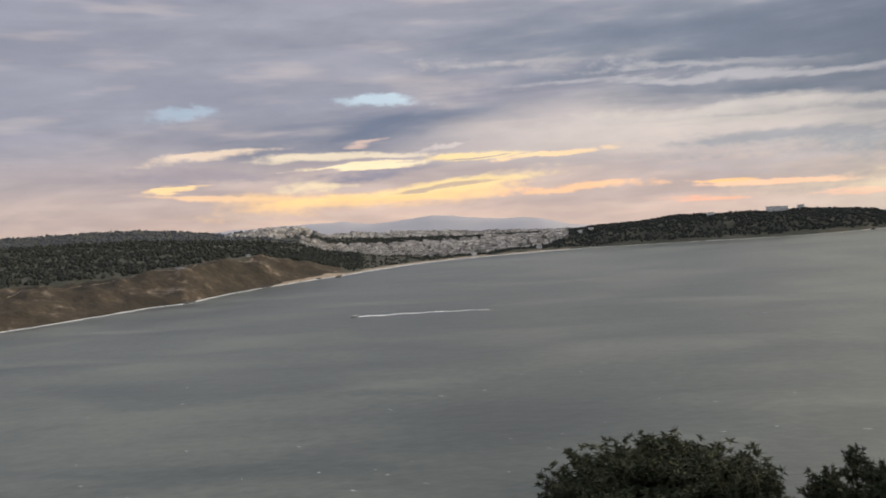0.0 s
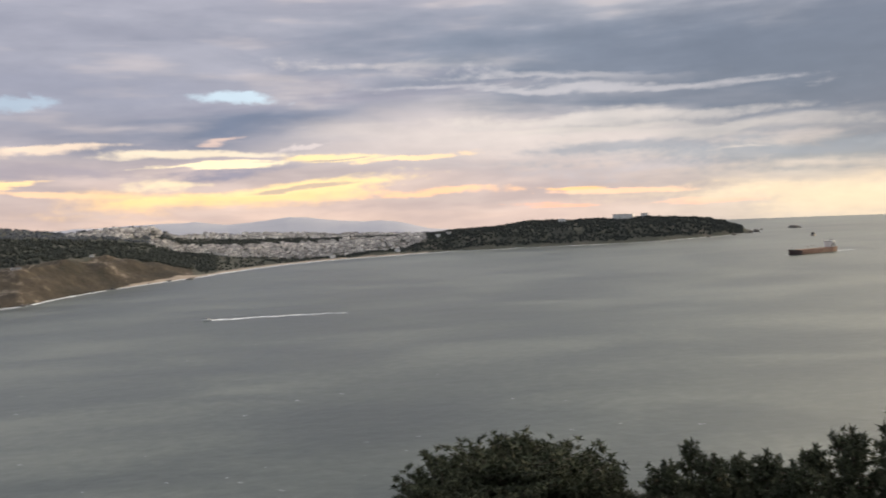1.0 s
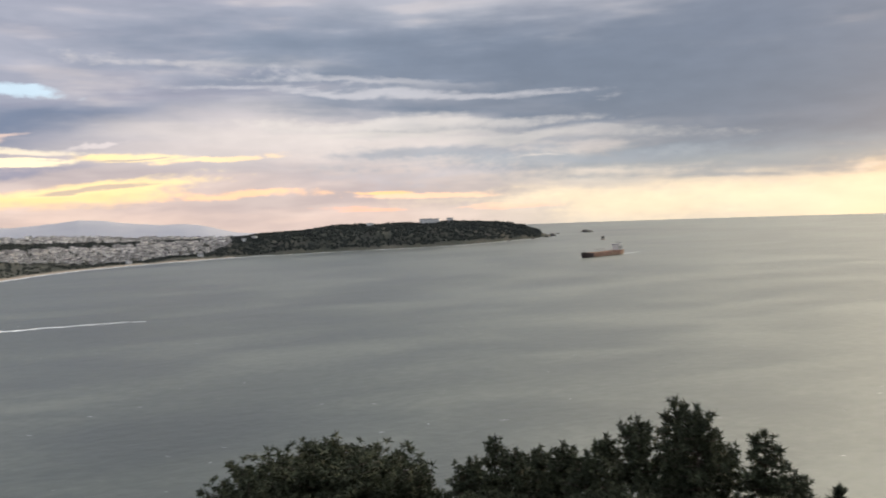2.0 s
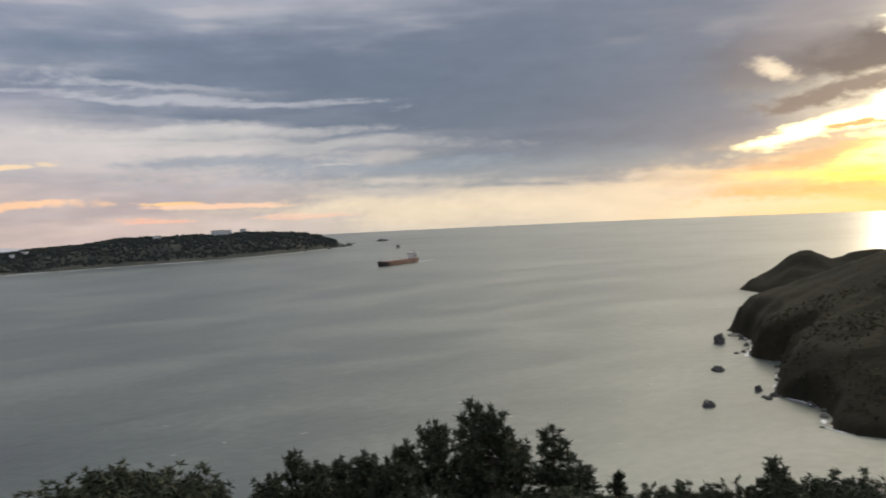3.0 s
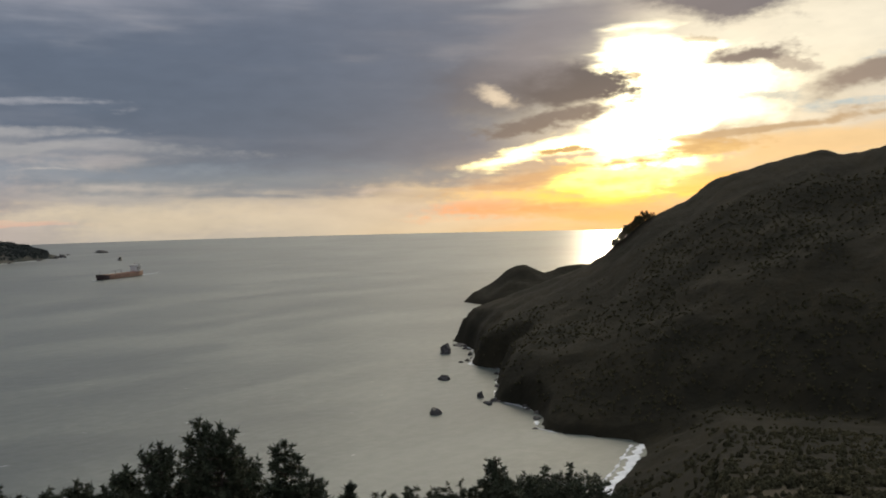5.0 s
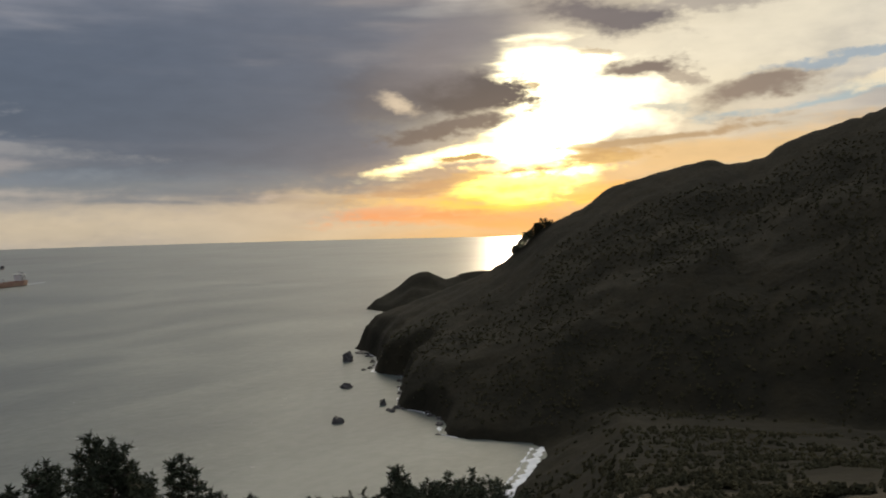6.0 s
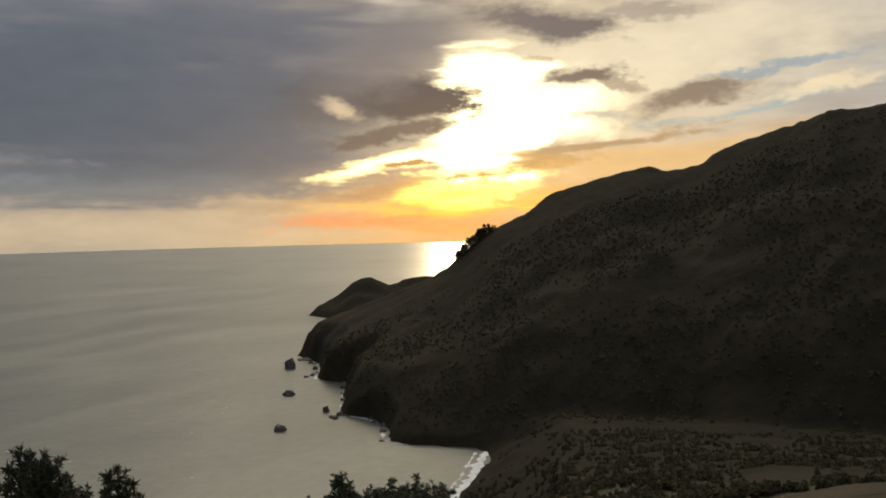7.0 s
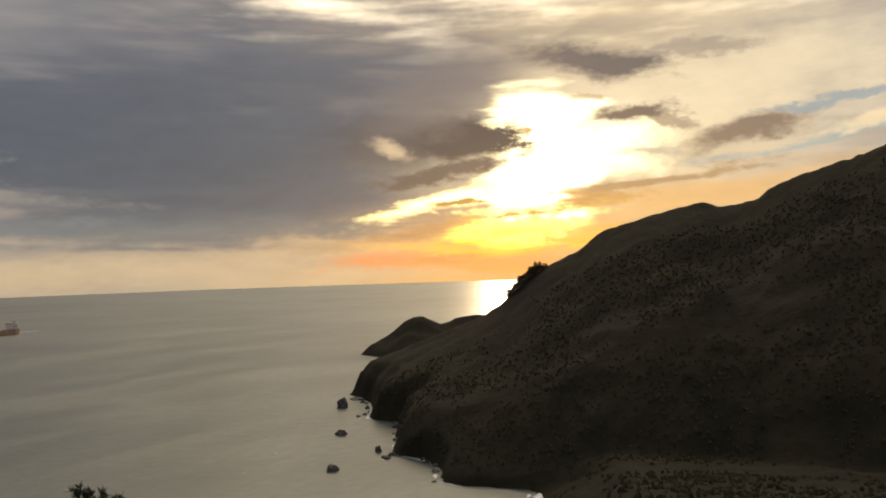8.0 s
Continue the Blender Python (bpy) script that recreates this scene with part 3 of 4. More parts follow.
def conifer(name, tall, wide, kind, seed, label):
    """A conifer with a tapered trunk, limbs and a ragged crown; kind: spire, broad, round or sapling."""
    rng = random.Random(seed)
    tree = tagged(new(name), label, "tree", "conifers on the slope")
    bm = bmesh.new()
    lean = Vector((rng.uniform(-0.04, 0.04), rng.uniform(-0.04, 0.04), 1))
    path = [lean * tall * k / 6 + Vector((rng.uniform(-0.1, 0.1), rng.uniform(-0.1, 0.1), 0)) * (k > 0) for k in range(7)]
    thick = tall * 0.026
    for k in range(6):
        tube(bm, path[k] - Vector((0, 0, 0.5 if k == 0 else 0)), path[k + 1], thick * (1 - k / 6.4), thick * (1 - (k + 1) / 6.4), 7)
    verts, faces = [], []
    n = {"spire": 210, "broad": 240, "round": 330, "sapling": 60}[kind]
    for i in range(n):
        u = rng.uniform(0.12, 0.98) if kind != "round" else rng.uniform(0.25, 0.9)
        if kind == "spire":
            reach = wide * (1 - u) ** 0.75 * rng.uniform(0.55, 1.15) + 0.3
        elif kind == "broad":
            reach = wide * min(1.0, (1.05 - u) * 1.9) * rng.uniform(0.35, 1.1) + 0.3
        elif kind == "round":
            reach = wide * math.sqrt(max(0.05, 1 - ((u - 0.5) / 0.5) ** 2)) * rng.uniform(0.5, 1.05)
        else:
            reach = wide * (1 - u) * rng.uniform(0.4, 1.1) + 0.15
        a = i * 2.4 + rng.uniform(-0.5, 0.5)
        base = lean * tall * u
        rise = reach * rng.uniform(0.0, 0.35) if kind != "round" else reach * (u - 0.35) * 0.9
        tip = base + Vector((math.cos(a) * reach, math.sin(a) * reach, rise))
        tube(bm, base, tip, thick * 0.28 * (1.1 - u), 0.015, 4)
        steps = max(3, int(reach / 0.27))
        for s in range(steps):
            f = (s + 1) / steps
            if f < 0.35 and rng.random() < 0.6:
                continue
            p = base.lerp(tip, f) + Vector((rng.gauss(0, 0.16), rng.gauss(0, 0.16), rng.gauss(0.1, 0.16)))
            tuft(verts, faces, p, rng.uniform(0.26, 0.46) * (0.6 if kind == "sapling" else 1), rng, 17)
    for k in range(5):
        tuft(verts, faces, lean * tall * (0.93 + 0.018 * k), 0.4, rng, 14, 0.8)
    part("trunk", bm, BARK, tree, smooth=True)
    mesh_object("crown", verts, faces, NEEDLE, tree, smooth=False)
    return tree


def ground_under(x, y, which):
    b, r = math.degrees(math.atan2(x, y)), math.hypot(x, y)
    return which(b, r)


SPECIES = [
    conifer("pine_tree", 15.0, 4.6, "broad", 3, "dark green pine with an open ragged crown on the slope"),
    conifer("pine_tree", 15.0, 3.9, "spire", 5, "dark green pointed pine tree on the slope"),
    conifer("cypress_tree", 13.0, 4.6, "round", 8, "dark rounded cypress tree with a dense crown"),
    conifer("pine_tree", 14.0, 2.2, "spire", 13, "slim dark pine with a narrow top"),
    conifer("pine_sapling", 7.0, 0.9, "sapling", 21, "thin young pine with sparse short branches"),
]
PLAIN = [max(v.co.z for v in t.children[1].data.vertices) for t in SPECIES]
planted = [False] * 5


def plant(kind, b, r, tall, turn, broad=1.0):
    """Sets a tree of that kind at a bearing and distance, tall metres high, on the ground there."""
    x, y, _ = polar(b, r)
    k = tall / PLAIN[kind]
    m = pose(x, y, near_land(b, r) - 0.3, 0, 0, turn) @ Matrix.Diagonal((k * broad, k * broad, k, 1))
    if planted[kind]:
        return copy_thing(SPECIES[kind], m @ Matrix.Diagonal([1 / c for c in SPECIES[kind].scale] + [1]))
    planted[kind] = True
    SPECIES[kind].matrix_basis = m
    return SPECIES[kind]


def crowned(kind, b, r, top, turn, broad=1.0):
    """The same with the angle under the eye at which its top stands."""
    plant(kind, b, r, 140 - r * math.tan(radians(top)) - near_land(b, r) + 0.3, turn, broad)


crowned(2, -27.4, 81, 17.40, 134, 0.90)
crowned(2, -25.6, 88, 16.30, 201, 1.10)
crowned(2, -23.4, 82, 16.20, 268, 1.10)
crowned(2, -20.6, 89, 16.40, 335, 1.10)
crowned(2, -18.4, 83, 17.20, 42, 0.90)
crowned(0, -16.2, 90, 17.50, 109, 0.80)
crowned(0, -12.9, 84, 17.10, 176, 0.80)
crowned(1, -11.0, 91, 15.80, 243, 0.75)
crowned(0, -9.4, 85, 16.70, 310, 0.80)
crowned(0, -7.5, 92, 16.50, 17, 0.80)
crowned(0, -6.2, 86, 16.20, 84, 0.75)
crowned(0, -4.9, 80, 16.70, 151, 0.75)
crowned(3, -3.7, 87, 15.90, 218, 1.00)
crowned(0, -1.2, 81, 14.70, 285, 0.80)
crowned(1, 1.1, 88, 13.50, 352, 0.80)
crowned(0, 2.7, 82, 13.75, 59, 0.70)
crowned(0, 3.9, 89, 15.90, 126, 0.80)
crowned(1, 6.8, 83, 15.20, 193, 0.95)
crowned(0, 8.5, 90, 17.50, 260, 0.80)
crowned(4, 11.3, 84, 18.50, 327, 1.00)
crowned(2, 13.0, 91, 19.40, 34, 0.80)
crowned(2, 15.5, 85, 18.90, 101, 0.80)
crowned(2, 18.6, 92, 18.70, 168, 0.80)
crowned(1, 20.8, 86, 16.80, 235, 0.90)
crowned(2, 23.3, 80, 18.20, 302, 0.80)
crowned(2, 25.9, 87, 17.80, 9, 0.80)
crowned(2, 28.2, 81, 18.50, 76, 0.80)
for i in range(26):  # lower trees that fill the gaps
    g = random.Random(700 + i)
    crowned(g.choice((0, 2, 0, 1)), -26 + i * 1.5 + g.uniform(-0.5, 0.5), g.uniform(66, 76), g.uniform(19.0, 20.8), i * 53, 0.95)
for i in range(12):
    g = random.Random(900 + i)
    crowned(g.choice((2, 2, 1)), 12 + i * 2.4 + g.uniform(-0.8, 0.8), g.uniform(92, 120), g.uniform(19.4, 21.0), i * 41, 0.9)

# the clump on the ridge
for i in range(19):
    rng = random.Random(40 + i)
    b = 29.25 + 0.145 * i
    plant((0, 2, 1, 0, 3)[i % 5], b, 842 + rng.uniform(-6, 6), (9 + 5 * math.sin(i * 0.2)) * rng.uniform(0.7, 1.1), i * 47, 1.1).location.z -= 1.2


def woods(name, spots, label, seed, size=1.0, leaf=None):
    """Far woods: many ragged crowns in one object."""
    rng = random.Random(seed)
    verts, faces = [], []
    for x, y, z in spots:
        tall, wide = rng.uniform(8, 14) * size, rng.uniform(4, 7.5) * size
        for c in range(3):
            ox, oy = rng.gauss(0, wide * 0.35), rng.gauss(0, wide * 0.35)
            top = tall * rng.uniform(0.7, 1.05)
            k = len(verts)
            rings = ((0.02, 0.45), (0.4, 1.0), (0.72, 0.8), (0.92, 0.4))
            for h, w in rings:
                for j in range(5):
                    a = j * 1.2566 + h * 2 + c
                    q = wide * 0.55 * w * rng.uniform(0.65, 1.3)
                    verts.append((x + ox + math.cos(a) * q, y + oy + math.sin(a) * q, z - 1 + top * (h + rng.uniform(-0.07, 0.07))))
            verts.append((x + ox, y + oy, z - 1 + top))
            for h in range(3):
                for j in range(5):
                    n = (j + 1) % 5
                    faces.append((k + h * 5 + j, k + h * 5 + n, k + h * 5 + 5 + n, k + h * 5 + 5 + j))
            for j in range(5):
                faces.append((k + 15 + j, k + 15 + (j + 1) % 5, k + 20))
    return tagged(mesh_object(name, verts, faces, leaf or WOODS, smooth=False), label, "woods", kind="stuff")


def near_scatter(n, b0, b1, r0, r1, seed, least=3.0):
    rng = random.Random(seed)
    got = []
    while len(got) < n:
        b, r = rng.uniform(b0, b1), r0 + (r1 - r0) * rng.random()
        z = near_land(b, r)
        if z > least and rough(*polar(b, r)[:2], 60, 3) > rng.uniform(-0.5, 0.25):
            got.append((*polar(b, r)[:2], z))
    return got


def scatter(n, b0, b1, r_from, r_to, seed, keep=lambda b, r: True):
    rng = random.Random(seed)
    got = []
    while len(got) < n:
        b = rng.uniform(b0, b1)
        r = rng.uniform(r_from(b), r_to(b))
        if keep(b, r):
            x, y, _ = polar(b, r)
            got.append((x, y, far_land(b, r)))
    return got


first = lambda b: lerp(b, CB, [k[2] for k in COLUMNS])
third = lambda b: lerp(b, CB, [k[6] for k in COLUMNS])
woods("plateau_woods", scatter(4600, -66, -42, lambda b: first(b) + lerp(b, [-66, -50, -46, -43], [70, 80, 55, 10]),
                               lambda b: lerp(b, [-66, -46, -43, -41], [2800, 2740, 2660, 2620]), 1, lambda b, r: not town(b, r)),
      "dark green woods covering the plateau behind the bluffs", 2, 0.8)
woods("cape_woods", scatter(7600, -29, -7.3, lambda b: far_shore(b) + lerp(b, [-29, -12, -7.3], [24, 26, 10]), lambda b: min(third(b), lerp(b, [-29, -22, -8], [3250, 3300, 3240])), 3,
                            lambda b, r: not town(b, r)), "dark green woods covering the long cape", 4, 0.72)
woods("belt_woods", scatter(1100, -46.5, -28, town_back, lambda b: 3325, 5, lambda b, r: not town(b, r)),
      "dark belt of trees between two rows of houses", 6, 0.8)
woods("hill_woods", scatter(1500, -66, -44.5, lambda b: 2780, lambda b: 3560, 7, lambda b, r: not town(b, r)), "woods on the far hills with haze painted in as paler blue-green", 8, 0.8, HAZE_WOODS)
woods("street_trees", scatter(1300, -51, -28.5, lambda b: 2540, lambda b: 3640, 9, town), "small street trees scattered among the houses", 10, 0.48)
SHRUB = material("dark_shrub_leaves", [(0.03, 0.03, 0.016), (0.055, 0.051, 0.027), (0.09, 0.075, 0.038)], 0.95, 0.3, 5, vary=0.3)
woods("hillside_scrub", near_scatter(5200, 19.3, 58, 480, 775, 51, 8), "dark low bushes covering the headland slope", 52, 0.2, SHRUB)
woods("spur_scrub", near_scatter(2600, 28, 60, 150, 480, 53), "dark bushes on the slope above the cove", 54, 0.22, SHRUB)
woods("shore_woods", scatter(520, -44, -28, lambda b: far_shore(b) + 45, town_front, 12),
      "low dark trees between the beach and the houses", 13, 0.6)


# ---- houses of the town ----
WALL = material("painted_house_wall", [(0.55, 0.51, 0.46), (0.66, 0.63, 0.58), (0.8, 0.78, 0.74)], 0.85, 0.3, 4, vary=0.5)
ROOF = material("house_roof", [(0.10, 0.085, 0.08), (0.2, 0.185, 0.18), (0.34, 0.33, 0.32)], 0.9, 0.4, 4, vary=0.5)
PANE = material("dark_window", [(0.03, 0.035, 0.04), (0.06, 0.07, 0.08)], 0.2, 1.0, 2)


def house_design(w, d, h, pitch, seed):
    house = tagged(new("house"), "small pale stucco house with a low roof in a dense row", "house", "houses of the town")
    bm = box(bmesh.new(), (w, d, h + 3), (0, 0, (h - 3) / 2))
    part("wall", bm, WALL, house)
    bm = bmesh.new()
    if pitch:
        v = [bm.verts.new(c) for c in ((-w / 2 - 0.4, -d / 2 - 0.4, h), (w / 2 + 0.4, -d / 2 - 0.4, h), (w / 2 + 0.4, d / 2 + 0.4, h),
                                       (-w / 2 - 0.4, d / 2 + 0.4, h), (0, -d / 2 - 0.4, h + pitch), (0, d / 2 + 0.4, h + pitch))]
        for f in ((0, 1, 4), (1, 2, 5, 4), (2, 3, 5), (3, 0, 4, 5), (3, 2, 1, 0)):
            bm.faces.new([v[i] for i in f])
    else:
        box(bm, (w + 0.5, d + 0.5, 0.5), (0, 0, h + 0.25))
    part("roof", bm, ROOF, house)
    for sx in (-1, 1):
        for level in range(max(1, int(h // 3.4))):
            bm = box(bmesh.new(), (w * 0.26, 0.16, 1.5), (sx * w * 0.24, -d / 2 - 0.02, 1.9 + 3.2 * level))
            part("window", bm, PANE, house)
    return house


DESIGNS = [house_design(9, 13, 7.5, 0, 1), house_design(8, 12, 8.5, 2.0, 2), house_design(11, 14, 6.5, 1.6, 3), house_design(13, 14, 10.5, 0, 4)]
rng = random.Random(77)
lots = []
for row in range(48):
    r = 2535 + row * 26 + (row // 2) * 12
    step = math.degrees(11.5 / r)
    b = -51.0
    while b < -28.2:
        b += step * rng.uniform(0.92, 1.35)
        if town(b, r) and rng.random() < 0.8 and (b + r * 0.0022) % 1.3 > 0.22:
            rr = r + 14 * math.sin(b * 1.9) + rng.uniform(-3, 3)
            lots.append((b, rr, rng.choice((0, 0, 1, 2, 2, 3)), rng.uniform(-6, 6)))
lots.sort(key=lambda q: q[1])
used = set()
for b, r, kind, turn in lots[:280]:
    x, y, _ = polar(b, r)
    m = pose(x, y, far_land(b, r), 0, 0, -b + 18 + turn)
    if kind in used:
        copy_thing(DESIGNS[kind], m)
    else:
        used.add(kind)
        DESIGNS[kind].matrix_basis = m
shapes = [(9, 13, 7.5, 0), (8, 12, 8.5, 2.0), (11, 14, 6.5, 1.6), (13, 14, 10.5, 0)]
wall_v, wall_f, roof_v, roof_f = [], [], [], []
for b, r, kind, turn in lots[280:]:
    w, d, h, pitch = shapes[kind]
    x, y, _ = polar(b, r)
    m = pose(x, y, far_land(b, r), 0, 0, -b + 18 + turn)
    k = len(wall_v)
    wall_v += [m @ Vector((sx * w / 2, sy * d / 2, z)) for z in (-3, h) for sx, sy in ((-1, -1), (1, -1), (1, 1), (-1, 1))]
    wall_f += [(k + i, k + (i + 1) % 4, k + 4 + (i + 1) % 4, k + 4 + i) for i in range(4)]
    k = len(roof_v)
    roof_v += [m @ Vector((sx * (w / 2 + 0.3), sy * (d / 2 + 0.3), h)) for sx, sy in ((-1, -1), (1, -1), (1, 1), (-1, 1))]
    roof_v += [m @ Vector((0, sy * d / 2, h + pitch + 0.4)) for sy in (-1, 1)]
    roof_f += [(k, k + 1, k + 4), (k + 1, k + 2, k + 5, k + 4), (k + 2, k + 3, k + 5), (k + 3, k, k + 4, k + 5)]
rows = tagged(new("house_rows"), "long rows of small pale houses farther up the slope", "houses", kind="stuff")
mesh_object("walls", wall_v, wall_f, WALL, rows, smooth=False)
mesh_object("roofs", roof_v, roof_f, ROOF, rows, smooth=False)

WHITE = material("white_building_paint", [(0.62, 0.62, 0.6), (0.8, 0.8, 0.78)], 0.8, 0.3, 4)


def building(name, b, r, w, d, h, turn, label, storeys=2, ground=far_land):
    x, y, _ = polar(b, r)
    ob = thing(name, (x, y, ground(b, r) - 1), label, "building", -b + turn)
    part("wall", box(bmesh.new(), (w, d, h + 1), (0, 0, (h + 1) / 2)), WHITE, ob)
    bm = box(bmesh.new(), (w + 0.8, d + 0.8, 0.6), (0, 0, h + 1.3))
    part("roof", bm, ROOF, ob)
    for s in range(storeys):
        for i in range(max(2, int(w / 5))):
            n = max(2, int(w / 5))
            bm = box(bmesh.new(), (1.8, 0.16, 1.6), ((i + 0.5) * w / n - w / 2, -d / 2 - 0.02, 2.6 + s * (h / storeys)))
            part("window", bm, PANE, ob)
    return ob


building("hospital_building", -15.0, 3055, 46, 20, 16, 8, "pale flat-roofed hospital block among the trees on the cape", 4)
building("hospital_building", -14.4, 3065, 30, 18, 14, -5, "pale flat-roofed hospital block among the trees on the cape", 3)
building("hospital_building", -13.4, 3070, 22, 16, 15, 4, "pale flat-roofed hospital block among the trees on the cape", 3)
building("villa", -18.8, 3010, 22, 14, 12, 10, "white villa showing above the dark trees", 2)
building("villa", -26.5, 2850, 15, 12, 10, -12, "white villa at the edge of the woods", 3)
building("villa", -27.2, 2830, 13, 11, 10, 14, "white villa at the edge of the woods", 2)
building("villa", -30.0, 2640, 16, 12, 9, 5, "bright white house at the edge of the beach", 2)
building("villa", -34.4, 2545, 14, 10, 9, 20, "bright white house at the edge of the beach", 2)
building("battery_shed", -53.8, 1830, 18, 5, 3, 6, "long low pale shed beside the bluff path", 1)
building("battery_shed", -49.5, 2075, 10, 5, 4, -8, "small pale shed beside the bluff path", 1)
building("barracks", -52.7, 2300, 14, 8, 7, 6, "white two-storey house at the edge of the plateau woods", 2)


# ---- shore: surf, rocks ----
def shoreline(b, land, r0, r1):
    r = r0
    while r < r1 and land(b, r) < 0.0:
        r += 2
    return r


def ribbon(name, points, widths, mat, label, category, z=0.12, kind="stuff"):
    """A lace of foam along a line of points, with ragged sides."""
    verts, faces = [], []
    for i, p in enumerate(points):
        a, c = Vector(points[max(0, i - 1)]), Vector(points[min(len(points) - 1, i + 1)])
        side = (c - a).cross(Vector((0, 0, 1))).normalized()
        w = widths[i]
        for k in (-1.0, -0.2, 0.5, 1.0):
            q = Vector(p) + side * w * k * (1 + 0.5 * rough(p[0] + 50 * k, p[1], 7, 3))
            verts.append((q.x, q.y, z + (0.25 if abs(k) < 0.8 else -0.15)))
    for i in range(len(points) - 1):
        for k in range(3):
            a = i * 4 + k
            faces.append((a, a + 1, a + 5, a + 4))
    return tagged(mesh_object(name, verts, faces, mat), label, category, kind=kind)


line, wide = [], []
for i in range(460):
    b = -66 + i * 0.083
    r = shoreline(b, far_land, far_shore(b) - 30, far_shore(b) + 60)
    line.append(polar(b, r - 3))
    wide.append(max(0.8, 5.0 + 4.5 * rough(i * 1.7, 3, 9, 3) + (1.5 if b > -58 else 0)))
ribbon("surf", line, wide, FOAM, "white line of surf along the far beach", "surf")
line, wide = [], []
for i in range(260):
    b = -28 + i * 0.083
    r = shoreline(b, far_land, far_shore(b) - 40, far_shore(b) + 60)
    line.append(polar(b, r - 3))
    wide.append(max(0.1, 2.4 + 9 * rough(i * 1.3, 40, 12, 3)))
ribbon("surf", line, wide, FOAM, "thin broken surf at the foot of the cape", "surf")
line = [polar(lerp(k, [0, 0.5, 1], [31.0, 30.0, 28.3]), lerp(k, [0, 0.5, 1], [499, 449, 402])) for k in [i / 60 for i in range(61)]]
ribbon("surf", line, [max(0.3, 2.3 + 1.0 * math.sin(i * 0.05) + 3.0 * rough(i * 2.3, 9, 5, 4)) for i in range(61)], FOAM, "broad white wave breaking on the cove's beach", "surf")


for out, seed in ((6.5, 31),):  # a thinner line of foam behind the breaking wave
    q = [polar(bb - math.degrees(out / rr), rr) for bb, rr in ((lerp(i / 50, [0, 0.5, 1], [31.0, 30.0, 28.3]), lerp(i / 50, [0, 0.5, 1], [497, 449, 404])) for i in range(51))]
    ribbon("surf", q, [max(0.03, 0.5 + 2.6 * rough(i * 1.9, seed, 6, 3)) for i in range(51)], FOAM, "thin broken line of foam washing into the cove", "surf")
for r0, r1, seed in ((520, 600, 5), (606, 735, 15), (742, 870, 25)):  # wash at the foot of the cliffs
    q = [polar(lerp(rr, EDGE_R, EDGE_B) - math.degrees(3.0 / rr), rr) for rr in (r0 + (r1 - r0) * i / 60 for i in range(61))]
    ribbon("surf", q, [max(0.02, -0.5 + 3.6 * rough(i * 1.1, seed, 9, 3)) for i in range(61)], FOAM, "broken white wash at the foot of the dark cliffs", "surf")


def rock(b, r, w, h, seed, label="dark wet rock standing out of the sea", long=1.0):
    rng = random.Random(seed)
    bm = bmesh.new()
    bmesh.ops.create_icosphere(bm, subdivisions=3, radius=1.0)
    for v in bm.verts:
        q = v.co.copy()
        k = 1 + 0.42 * noise.fractal(q * 1.3 + Vector((seed * 3.1, 0, 0)), 1.0, 2.0, 4) + 0.12 * noise.noise(q * 5 + Vector((seed, 0, 0)))
        v.co = Vector((q.x * w / 2 * long * k, q.y * w / 2 * k, (q.z * h * k if q.z > 0 else q.z * 2)))
    ob = part("sea_rock", bm, ROCK, smooth=False)
    ob.matrix_basis = pose(*polar(b, r, -0.2), 0, 0, -b + rng.uniform(-25, 25))
    return tagged(ob, label, "rock", "rocks off the shore")


rock(17.85, 813, 11, 9, 1, "tall dark sea stack with a flat top")
rock(17.73, 687, 9.5, 4, 2)
rock(17.06, 572, 9, 4.2, 3)
rock(20.16, 619, 5, 4.2, 4)
rock(20.5, 600, 4, 1.8, 5)
rock(20.75, 596, 5, 2.2, 6)
rock(21.1, 606, 5.5, 2.6, 7)
rock(18.98, 856, 13, 2.2, 8, long=1.5)
rock(18.88, 761, 4, 1.8, 9)
rock(19.3, 769, 4, 2.0, 10)
rock(19.5, 800, 5, 2.4, 11)
rock(19.2, 835, 6, 2.2, 12)
rock(23.2, 588, 5, 2.0, 15)
rock(24.0, 570, 4.5, 2, 16)
for i in range(14):
    g = random.Random(300 + i)
    r = 530 + i * 25
    rock(lerp(r, EDGE_R, EDGE_B) - math.degrees(g.uniform(0, 7) / r), r, g.uniform(2.5, 6), g.uniform(1.0, 2.6), 60 + i)
rock(-43.7, 2035, 11, 3.6, 20, "flat-topped dark rock off the beach", 1.3)
for i, b in enumerate((-55, -53.6, -53.3, -49.6, -48.7, -48.4, -46.2, -45.0, -43.6)):
    rock(b, shoreline(b, far_land, far_shore(b) - 30, far_shore(b) + 60) - 3, 7 + 4 * (i % 3), 2.5 + (i % 2), 30 + i)
rock(-4.25, 3500, 40, 9, 41, "low dark islet out at sea", 1.2)
rock(-6.5, 3180, 22, 13, 42, "craggy dark rock off the cape's tip")
rock(-6.85, 3140, 16, 8, 43, "craggy dark rock off the cape's tip")
rock(-6.15, 3390, 12, 4, 44)
rock(-7.8, 3030, 13, 6, 45)
rock(-9.4, 2930, 12, 5, 46)
line = [polar(-7.0 + 0.8 * k, 3130 + 60 * k) for k in [i / 20 for i in range(21)]]
ribbon("surf", line, [5 + 5 * rough(i, 70, 4, 3) for i in range(21)], FOAM, "white surf round the rocks off the cape", "surf")

